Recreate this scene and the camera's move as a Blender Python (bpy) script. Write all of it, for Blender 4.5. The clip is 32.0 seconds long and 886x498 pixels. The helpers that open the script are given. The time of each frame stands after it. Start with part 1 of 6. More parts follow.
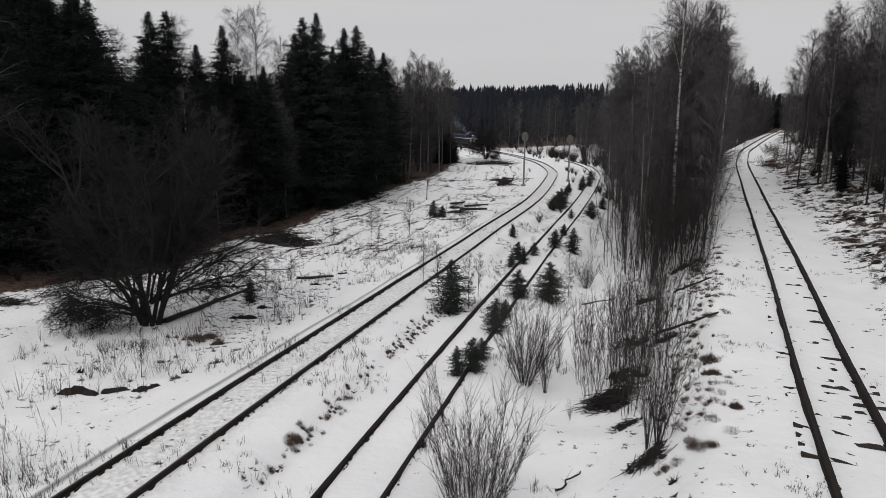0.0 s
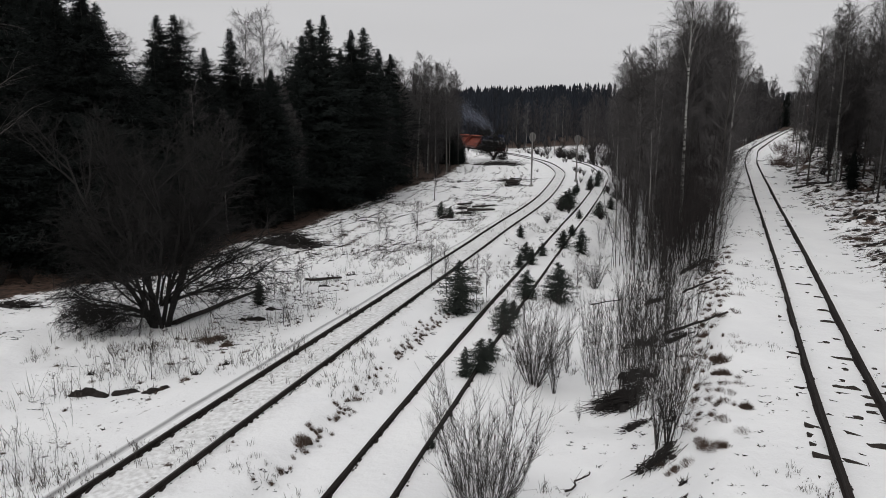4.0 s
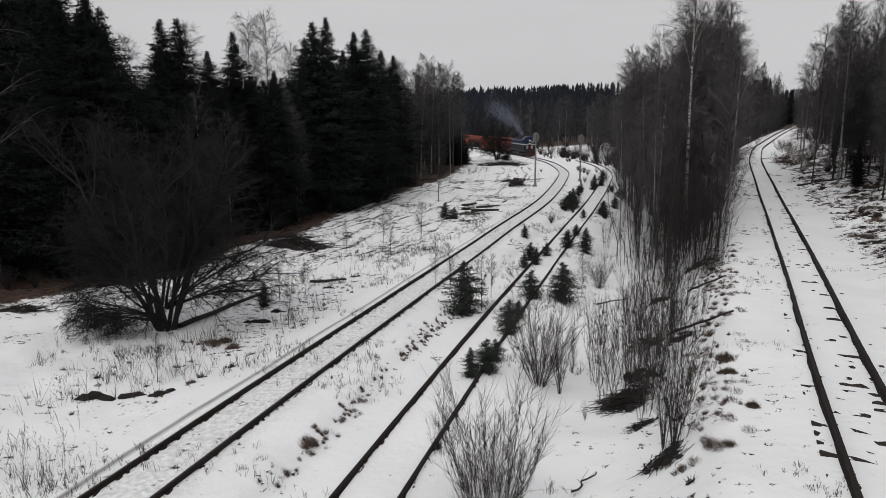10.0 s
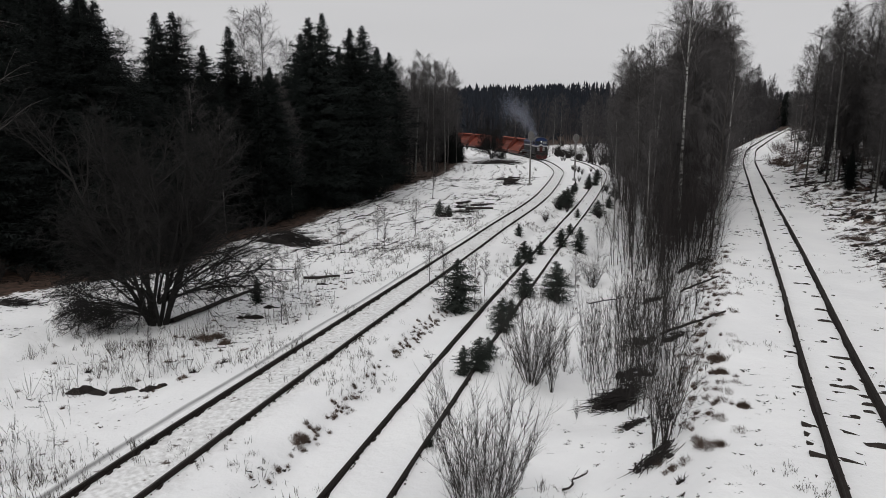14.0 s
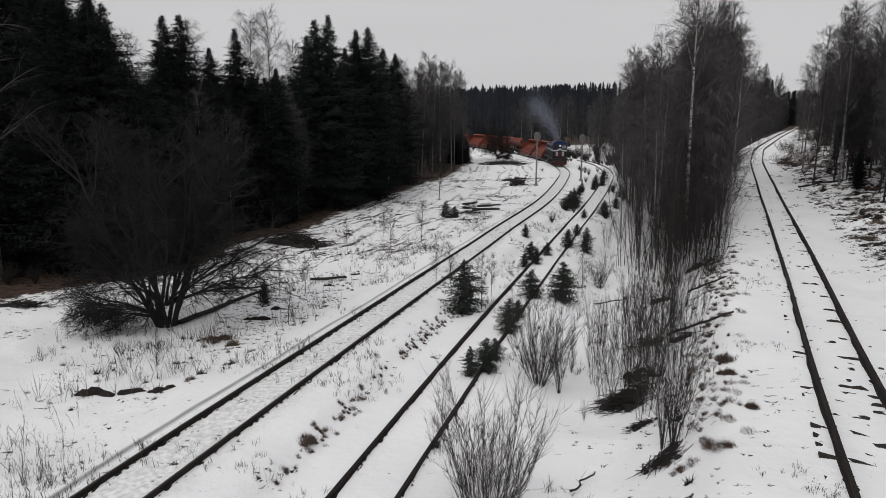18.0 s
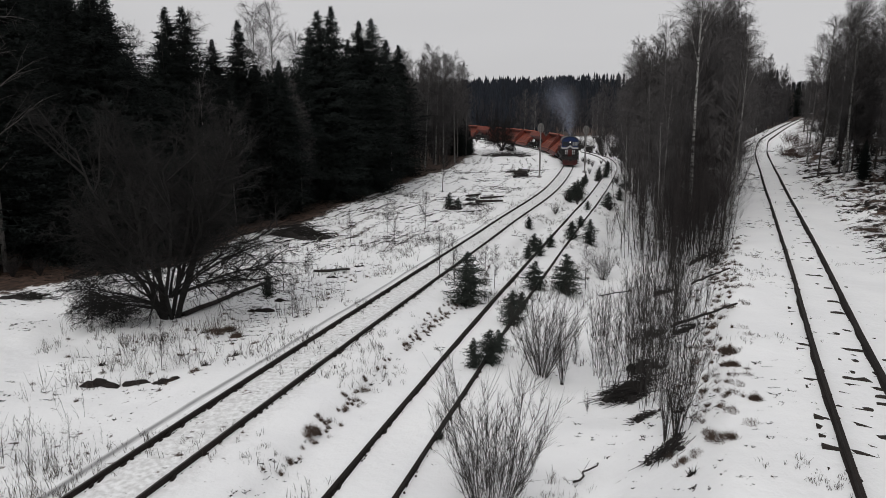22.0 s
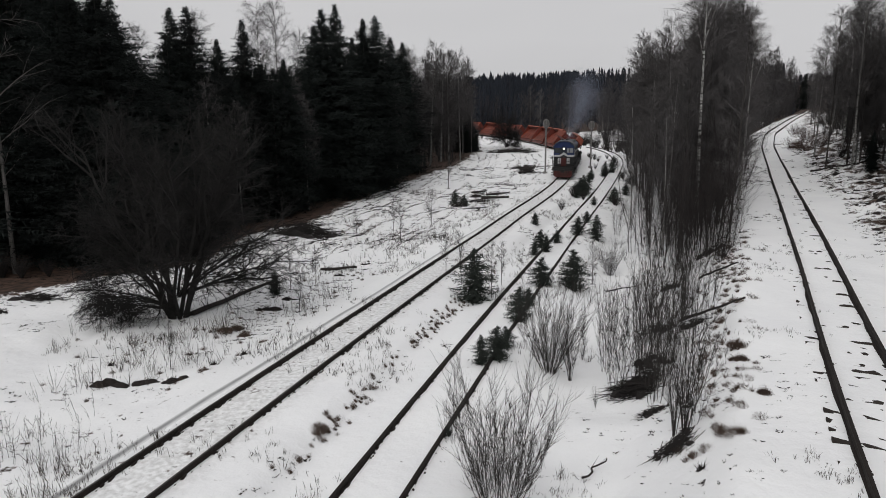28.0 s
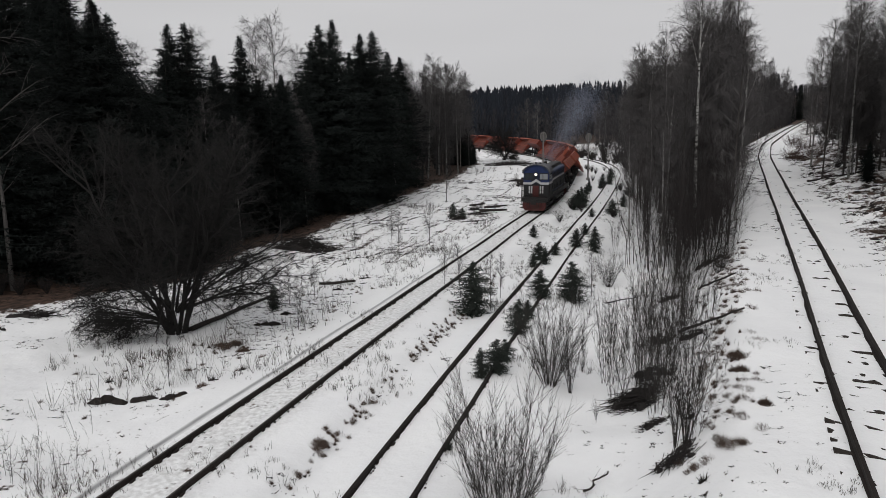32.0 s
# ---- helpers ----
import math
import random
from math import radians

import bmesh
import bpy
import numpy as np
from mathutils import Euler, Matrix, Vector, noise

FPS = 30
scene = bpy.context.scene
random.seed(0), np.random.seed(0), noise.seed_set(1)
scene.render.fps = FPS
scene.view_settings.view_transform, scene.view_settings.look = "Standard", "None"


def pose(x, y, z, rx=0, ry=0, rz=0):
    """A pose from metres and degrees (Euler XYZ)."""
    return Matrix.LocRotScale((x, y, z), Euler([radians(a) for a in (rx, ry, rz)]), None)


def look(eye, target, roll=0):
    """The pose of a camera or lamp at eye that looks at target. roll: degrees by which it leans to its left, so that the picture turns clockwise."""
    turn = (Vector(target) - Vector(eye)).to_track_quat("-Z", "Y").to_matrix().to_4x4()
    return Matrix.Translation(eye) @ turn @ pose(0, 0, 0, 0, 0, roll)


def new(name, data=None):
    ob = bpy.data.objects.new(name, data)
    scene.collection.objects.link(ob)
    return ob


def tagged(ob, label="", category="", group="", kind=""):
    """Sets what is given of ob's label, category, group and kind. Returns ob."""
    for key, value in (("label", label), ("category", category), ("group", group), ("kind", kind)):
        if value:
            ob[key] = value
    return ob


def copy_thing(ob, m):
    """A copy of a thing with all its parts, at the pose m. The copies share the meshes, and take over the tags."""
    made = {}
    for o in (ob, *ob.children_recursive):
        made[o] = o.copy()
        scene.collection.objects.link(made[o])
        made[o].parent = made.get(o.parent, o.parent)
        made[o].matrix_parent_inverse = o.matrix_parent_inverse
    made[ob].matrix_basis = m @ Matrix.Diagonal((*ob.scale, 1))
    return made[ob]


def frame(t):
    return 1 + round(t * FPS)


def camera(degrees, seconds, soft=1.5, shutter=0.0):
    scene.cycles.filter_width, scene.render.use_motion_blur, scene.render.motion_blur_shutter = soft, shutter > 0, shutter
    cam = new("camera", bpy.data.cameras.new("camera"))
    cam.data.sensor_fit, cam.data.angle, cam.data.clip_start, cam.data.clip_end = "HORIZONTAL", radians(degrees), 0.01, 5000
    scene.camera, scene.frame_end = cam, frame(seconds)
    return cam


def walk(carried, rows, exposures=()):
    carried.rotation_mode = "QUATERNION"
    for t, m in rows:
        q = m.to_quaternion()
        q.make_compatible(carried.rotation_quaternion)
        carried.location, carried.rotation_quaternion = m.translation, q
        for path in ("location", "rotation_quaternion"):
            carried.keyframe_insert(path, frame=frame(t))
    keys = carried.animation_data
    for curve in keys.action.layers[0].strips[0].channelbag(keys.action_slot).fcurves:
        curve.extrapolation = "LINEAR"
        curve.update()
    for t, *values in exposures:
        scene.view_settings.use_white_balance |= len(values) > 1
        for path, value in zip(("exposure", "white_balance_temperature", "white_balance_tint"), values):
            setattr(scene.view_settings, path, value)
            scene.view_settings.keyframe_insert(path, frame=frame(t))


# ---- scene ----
cam = camera(65, 32.0, 0.6)
EYE_Z = 8.8
# seconds, turn to the right, tilt down and lean, in degrees: a camera held by someone who stands on a bridge
TURNS = [
    (0, 0.66, 11.69, 0.66),
    (0.5, 0.34, 11.50, 0.32),
    (1, 0.20, 11.52, 0.10),
    (1.5, 0.04, 11.38, 0.31),
    (2, -0.11, 11.52, -0.09),
    (2.5, -0.06, 11.86, 0.17),
    (3, -0.06, 11.66, -0.03),
    (3.5, -0.06, 11.60, 0.12),
    (5.5, 0.04, 11.73, 0.32),
    (6, -0.00, 11.50, 0.14),
    (6.5, -0.17, 11.49, -0.12),
    (7, -0.08, 11.59, 0.11),
    (7.5, -0.28, 11.90, 0.22),
    (8, -0.22, 11.70, 0.21),
    (8.5, -0.13, 11.69, 0.05),
    (9, 0.00, 11.53, -0.00),
    (9.5, -0.34, 11.51, -0.34),
    (10, -0.37, 11.55, -0.33),
    (10.5, -0.29, 11.75, -0.27),
    (11, -0.06, 11.65, -0.01),
    (11.5, -0.43, 11.69, -0.11),
    (12, -0.54, 11.72, -0.19),
    (12.5, -0.48, 11.72, -0.18),
    (13, -0.36, 11.79, -0.17),
    (13.5, 0.05, 11.93, 0.22),
    (14, 0.14, 11.74, 0.40),
    (14.5, 0.24, 11.79, 0.35),
    (16.5, -0.18, 11.78, 0.38),
    (17, -0.25, 11.73, 0.24),
    (17.5, -0.17, 11.62, 0.32),
    (18, -0.41, 11.66, 0.12),
    (18.5, -0.40, 11.64, 0.17),
    (19, -0.37, 11.77, 0.25),
    (19.5, -0.37, 12.06, 0.14),
    (20, -0.52, 12.19, 0.09),
    (20.5, -0.56, 12.11, 0.12),
    (21, -0.51, 12.26, 0.18),
    (21.5, -0.49, 12.39, 0.09),
    (22, -0.69, 12.33, 0.02),
    (22.5, -0.75, 12.27, -0.21),
    (23, -0.79, 12.00, -0.19),
    (23.5, -0.72, 11.82, -0.12),
    (24, -0.80, 11.91, -0.10),
    (24.5, -0.90, 11.87, -0.12),
    (25, -0.89, 12.01, -0.21),
    (25.5, -0.92, 12.13, -0.36),
    (27.5, -1.09, 12.23, -0.43),
    (28, -1.23, 12.57, -0.70),
    (28.5, -0.97, 12.82, -0.52),
    (29, -0.96, 13.08, -0.64),
    (29.5, -1.01, 12.86, -0.67),
    (30, -1.18, 12.16, -0.79),
    (30.5, -1.30, 11.70, -0.90),
    (31, -1.21, 11.46, -1.13),
    (31.5, -1.12, 11.45, -1.11),
    (32, -1.09, 11.49, -1.18)
]
walk(cam, [(t, pose(0, 0, EYE_Z, 90 - tilt, 0, -turn) @ pose(0, 0, 0, 0, 0, lean)) for t, turn, tilt, lean in TURNS])

# ---- world, sun, exposure ----
world = bpy.data.worlds.new("overcast_sky")
scene.world = world
world.use_nodes = True
wn = world.node_tree
sky = wn.nodes.new("ShaderNodeTexSky")
sky.sky_type, sky.sun_disc, sky.sun_elevation, sky.sun_rotation = "NISHITA", False, radians(38), radians(200)
grey = wn.nodes.new("ShaderNodeHueSaturation")
grey.inputs["Saturation"].default_value = 0.0
cloud = wn.nodes.new("ShaderNodeMix")
cloud.data_type = "RGBA"
cloud.inputs["Factor"].default_value = 0.9
cloud.inputs["B"].default_value = (5.66, 5.63, 5.76, 1)
wn.links.new(sky.outputs["Color"], grey.inputs["Color"])
wn.links.new(grey.outputs["Color"], cloud.inputs["A"])
# slow streaks in the cloud
tco = wn.nodes.new("ShaderNodeTexCoord")
wmap = wn.nodes.new("ShaderNodeMapping")
wmap.inputs["Scale"].default_value = (1.2, 1.2, 6.0)
wnoise = wn.nodes.new("ShaderNodeTexNoise")
wnoise.inputs["Scale"].default_value = 1.6
wnoise.inputs["Detail"].default_value = 3
wramp = wn.nodes.new("ShaderNodeMapRange")
wramp.inputs["To Min"].default_value, wramp.inputs["To Max"].default_value = 0.9, 1.08
wmul = wn.nodes.new("ShaderNodeMix")
wmul.data_type, wmul.blend_type = "RGBA", "MULTIPLY"
wmul.inputs["Factor"].default_value = 1.0
wn.links.new(tco.outputs["Generated"], wmap.inputs["Vector"])
wn.links.new(wmap.outputs["Vector"], wnoise.inputs["Vector"])
wn.links.new(wnoise.outputs["Fac"], wramp.inputs["Value"])
wn.links.new(cloud.outputs["Result"], wmul.inputs["A"])
wn.links.new(wramp.outputs["Result"], wmul.inputs["B"])
background = wn.nodes["Background"]
background.inputs["Strength"].default_value = 0.1
wn.links.new(wmul.outputs["Result"], background.inputs["Color"])
sun_data = bpy.data.lights.new("sun", "SUN")
sun_data.energy, sun_data.angle, sun_data.color = 1.32, radians(40), (1.0, 0.98, 0.95)
sun = new("sun", sun_data)
sun.matrix_world = look((0, 0, 60), (20, 55, 0))
scene.view_settings.exposure = 0.0


# ---- materials ----
def plain(name, colour, rough=0.8, metal=0.0, grain=0.25, size=6.0, bump=0.3, spec=0.3, vary=0.0, patch=None):
    """A procedural surface: base colour varied at two scales, roughness, relief. patch: (colour, threshold) for stains."""
    m = bpy.data.materials.new(name)
    m.use_nodes = True
    n, l = m.node_tree.nodes, m.node_tree.links
    b = n["Principled BSDF"]
    b.inputs["Roughness"].default_value, b.inputs["Metallic"].default_value = rough, metal
    b.inputs["Specular IOR Level"].default_value = spec
    co = n.new("ShaderNodeTexCoord")
    fine, coarse = n.new("ShaderNodeTexNoise"), n.new("ShaderNodeTexNoise")
    fine.inputs["Scale"].default_value, fine.inputs["Detail"].default_value = size, 6
    coarse.inputs["Scale"].default_value, coarse.inputs["Detail"].default_value = size / 9, 3
    for t in (fine, coarse):
        l.new(co.outputs["Object"], t.inputs["Vector"])
    add = n.new("ShaderNodeMath")
    add.operation = "ADD"
    l.new(fine.outputs["Fac"], add.inputs[0])
    l.new(coarse.outputs["Fac"], add.inputs[1])
    rng = n.new("ShaderNodeMapRange")
    rng.inputs["From Min"].default_value, rng.inputs["From Max"].default_value = 0.6, 1.4
    rng.inputs["To Min"].default_value, rng.inputs["To Max"].default_value = 1 - grain, 1 + grain
    l.new(add.outputs["Value"], rng.inputs["Value"])
    mul = n.new("ShaderNodeMix")
    mul.data_type, mul.blend_type = "RGBA", "MULTIPLY"
    mul.inputs["Factor"].default_value = 1.0
    mul.inputs["A"].default_value = (*colour, 1)
    l.new(rng.outputs["Result"], mul.inputs["B"])
    out = mul.outputs["Result"]
    if patch:
        stain = n.new("ShaderNodeMix")
        stain.data_type = "RGBA"
        step = n.new("ShaderNodeMapRange")
        step.inputs["From Min"].default_value, step.inputs["From Max"].default_value = patch[1], patch[1] + 0.08
        l.new(coarse.outputs["Fac"], step.inputs["Value"])
        l.new(step.outputs["Result"], stain.inputs["Factor"])
        l.new(out, stain.inputs["A"])
        stain.inputs["B"].default_value = (*patch[0], 1)
        out = stain.outputs["Result"]
    if vary:
        info, vr, hv = n.new("ShaderNodeObjectInfo"), n.new("ShaderNodeMapRange"), n.new("ShaderNodeHueSaturation")
        vr.inputs["To Min"].default_value, vr.inputs["To Max"].default_value = 1 - vary, 1 + vary
        l.new(info.outputs["Random"], vr.inputs["Value"])
        l.new(vr.outputs["Result"], hv.inputs["Value"])
        l.new(out, hv.inputs["Color"])
        out = hv.outputs["Color"]
    l.new(out, b.inputs["Base Color"])
    bp = n.new("ShaderNodeBump")
    bp.inputs["Strength"].default_value, bp.inputs["Distance"].default_value = bump, 0.05
    l.new(fine.outputs["Fac"], bp.inputs["Height"])
    l.new(bp.outputs["Normal"], b.inputs["Normal"])
    return m


def glow(name, colour, strength):
    m = bpy.data.materials.new(name)
    m.use_nodes = True
    b = m.node_tree.nodes["Principled BSDF"]
    b.inputs["Base Color"].default_value = (*colour, 1)
    b.inputs["Emission Color"].default_value = (*colour, 1)
    b.inputs["Emission Strength"].default_value = strength
    return m


def snow_surface():
    """Thin old snow with bare soil and matted grass where the attribute 'bare' says."""
    m = bpy.data.materials.new("snow")
    m.use_nodes = True
    n, l = m.node_tree.nodes, m.node_tree.links
    b = n["Principled BSDF"]
    b.inputs["Roughness"].default_value, b.inputs["Specular IOR Level"].default_value = 0.75, 0.2
    co = n.new("ShaderNodeTexCoord")

    def tex(scale, detail=5):
        t = n.new("ShaderNodeTexNoise")
        t.inputs["Scale"].default_value, t.inputs["Detail"].default_value = scale, detail
        l.new(co.outputs["Object"], t.inputs["Vector"])
        return t.outputs["Fac"]

    def span(x, a, c, lo, hi):
        t = n.new("ShaderNodeMapRange")
        for key, v in (("From Min", a), ("From Max", c), ("To Min", lo), ("To Max", hi)):
            t.inputs[key].default_value = v
        l.new(x, t.inputs["Value"])
        return t.outputs["Result"]

    def mix(fac, a, c):
        t = n.new("ShaderNodeMix")
        t.data_type = "RGBA"
        l.new(fac, t.inputs["Factor"])
        for key, v in (("A", a), ("B", c)):
            if isinstance(v, tuple):
                t.inputs[key].default_value = (*v, 1)
            else:
                l.new(v, t.inputs[key])
        return t.outputs["Result"]

    def math(op, a, c):
        t = n.new("ShaderNodeMath")
        t.operation = op
        for i, v in ((0, a), (1, c)):
            if isinstance(v, float):
                t.inputs[i].default_value = v
            else:
                l.new(v, t.inputs[i])
        return t.outputs["Value"]

    snow = mix(span(tex(0.35, 4), 0.3, 0.7, 0, 1), (0.835, 0.84, 0.855), (0.9, 0.905, 0.912))
    worn = n.new("ShaderNodeAttribute")
    worn.attribute_name = "worn"
    snow = mix(math("MULTIPLY", worn.outputs["Fac"], span(tex(6.5, 9), 0.36, 0.7, 0, 1)), snow, (0.42, 0.415, 0.41))
    soil = mix(span(tex(3.0), 0.35, 0.65, 0, 1), (0.024, 0.018, 0.015), (0.105, 0.066, 0.05))
    at = n.new("ShaderNodeAttribute")
    at.attribute_name = "bare"
    grain = math("ADD", math("MULTIPLY", tex(1.7), 0.55), math("MULTIPLY", tex(7.0, 8), 0.45))
    cover = math("ADD", grain, math("MULTIPLY", at.outputs["Fac"], 0.6))
    mask = span(cover, 0.70, 0.78, 0, 1)
    l.new(mix(mask, snow, soil), b.inputs["Base Color"])
    bp = n.new("ShaderNodeBump")
    bp.inputs["Strength"].default_value, bp.inputs["Distance"].default_value = 0.38, 0.12
    l.new(math("ADD", tex(2.6, 9), math("MULTIPLY", tex(13.0, 5), 0.25)), bp.inputs["Height"])
    l.new(bp.outputs["Normal"], b.inputs["Normal"])
    return m


def birch_bark(name="birch_bark", white=0.2):
    m = plain(name, (white, white * 0.985, white * 0.95), 0.8, size=9)
    n, l = m.node_tree.nodes, m.node_tree.links
    co, mp, tx, st, mx = (n.new("ShaderNode" + k) for k in ("TexCoord", "Mapping", "TexNoise", "MapRange", "Mix"))
    mp.inputs["Scale"].default_value = (3, 3, 7)
    tx.inputs["Scale"].default_value, tx.inputs["Detail"].default_value = 1.2, 5
    st.inputs["From Min"].default_value, st.inputs["From Max"].default_value = 0.5, 0.58
    mx.data_type = "RGBA"
    mx.inputs["B"].default_value = (0.03, 0.027, 0.025, 1)
    old = n["Principled BSDF"].inputs["Base Color"].links[0].from_socket
    l.new(co.outputs["Object"], mp.inputs["Vector"])
    l.new(mp.outputs["Vector"], tx.inputs["Vector"])
    l.new(tx.outputs["Fac"], st.inputs["Value"])
    l.new(st.outputs["Result"], mx.inputs["Factor"])
    l.new(old, mx.inputs["A"])
    l.new(mx.outputs["Result"], n["Principled BSDF"].inputs["Base Color"])
    return m


SNOW = snow_surface()
RAIL = plain("rusted_rail_steel", (0.016, 0.0115, 0.0098), 0.8, 0.1, 0.5, 8)
# the paler colour carries both the head's wear and the light on its top
RAIL_TOP = plain("worn_sunlit_rail_head", (0.09, 0.085, 0.08), 0.45, 0.7, 0.4, 8)
SLEEPER = plain("tarred_sleeper_wood", (0.03, 0.024, 0.02), 0.9, grain=0.5, size=12)
NEEDLES = plain("spruce_needles", (0.0125, 0.0155, 0.0145), 0.95, grain=0.5, spec=0.1, size=2.5, vary=0.35)
YOUNG = plain("young_spruce_needles", (0.027, 0.033, 0.028), 0.9, grain=0.4, size=9, vary=0.2)
BARK = plain("grey_bark", (0.045, 0.04, 0.037), 0.95, grain=0.5, size=14, vary=0.2)
DARK_BARK = plain("dark_wet_bark", (0.026, 0.023, 0.022), 0.95, grain=0.5, size=14)
OLD_BARK = plain("old_dark_bark", (0.013, 0.012, 0.0115), 0.95, grain=0.5, size=14)
TWIG = plain("birch_twigs", (0.075, 0.07, 0.07), 0.95, grain=0.3, size=2, vary=0.25)
PALE_TWIG = plain("pale_birch_twigs", (0.1, 0.093, 0.09), 0.95, grain=0.3, size=2, vary=0.15)
PALE_BARK = plain("pale_grey_bark", (0.1, 0.094, 0.09), 0.9, grain=0.4, size=9)
WILLOW = plain("willow_rods", (0.031, 0.028, 0.026), 0.9, grain=0.35, size=3, vary=0.2)
BIRCH = birch_bark()
WHITE_BIRCH = birch_bark("white_birch_bark", 0.38)
STRAW = plain("dry_grass_blades", (0.055, 0.047, 0.04), 0.95, grain=0.5, size=1.5)
RUSSET = plain("russet_matted_grass", (0.085, 0.06, 0.047), 0.95, grain=0.5, size=9)
CLOD = plain("frozen_soil", (0.019, 0.0155, 0.014), 0.95, grain=0.5, size=10)
ROTTEN = plain("weathered_log_wood", (0.026, 0.022, 0.02), 0.95, grain=0.5, size=9)
# distance haze is put into the bluish colours of far spruces and bare woods
HAZY_GREEN = plain("hazy_spruce_needles", (0.0165, 0.02, 0.0275), 0.95, grain=0.4, size=0.4)
HAZY_TWIG = plain("hazy_bare_branches", (0.028, 0.027, 0.031), 0.95, grain=0.4, size=0.4)
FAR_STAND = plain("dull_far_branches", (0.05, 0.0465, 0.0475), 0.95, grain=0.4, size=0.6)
CONCRETE = plain("grey_concrete_mast", (0.2, 0.19, 0.185), 0.9, grain=0.25, size=9)
BLACK_STEEL = plain("sooty_steel", (0.022, 0.021, 0.021), 0.6, 0.4, 0.4, 5)
BLUE = plain("faded_blue_paint", (0.008, 0.02, 0.075), 0.45, grain=0.3, size=4, patch=((0.01, 0.012, 0.02), 0.6))
NAVY = plain("dark_grey_paint", (0.011, 0.011, 0.012), 0.6, grain=0.3, size=4)
WHITE = plain("dirty_white_paint", (0.38, 0.38, 0.39), 0.5, grain=0.25, size=7)
RED = plain("dull_red_paint", (0.05, 0.0085, 0.0078), 0.55, grain=0.35, size=5, patch=((0.06, 0.02, 0.016), 0.58))
ROOF = plain("light_grey_roof_paint", (0.06, 0.062, 0.07), 0.55, grain=0.3, size=4)
ORANGE = plain("orange_red_wagon_paint", (0.1, 0.017, 0.01), 0.6, grain=0.45, size=3, vary=0.25, patch=((0.05, 0.016, 0.012), 0.56))
RIB = plain("bright_orange_rib_paint", (0.26, 0.06, 0.03), 0.6, grain=0.3, size=4)
# pale base colour stands in for sky reflected in the left cab windows
PALE_PANE = plain("sky_lit_window_glass", (0.2, 0.21, 0.22), 0.15, grain=0.2, size=2, bump=0.0, spec=0.5)
PANE = plain("dark_window_glass", (0.03, 0.035, 0.04), 0.08, grain=0.1, size=2, bump=0.0, spec=0.5)
LAMP = glow("lit_headlamp", (1.0, 0.95, 0.85), 1.3)
BROWN_TWIG = plain("brown_alder_twigs", (0.028, 0.0235, 0.0228), 0.95, grain=0.4, size=2, vary=0.25)


# ---- mesh helpers ----
def vec(*a):
    return np.array(a, float)


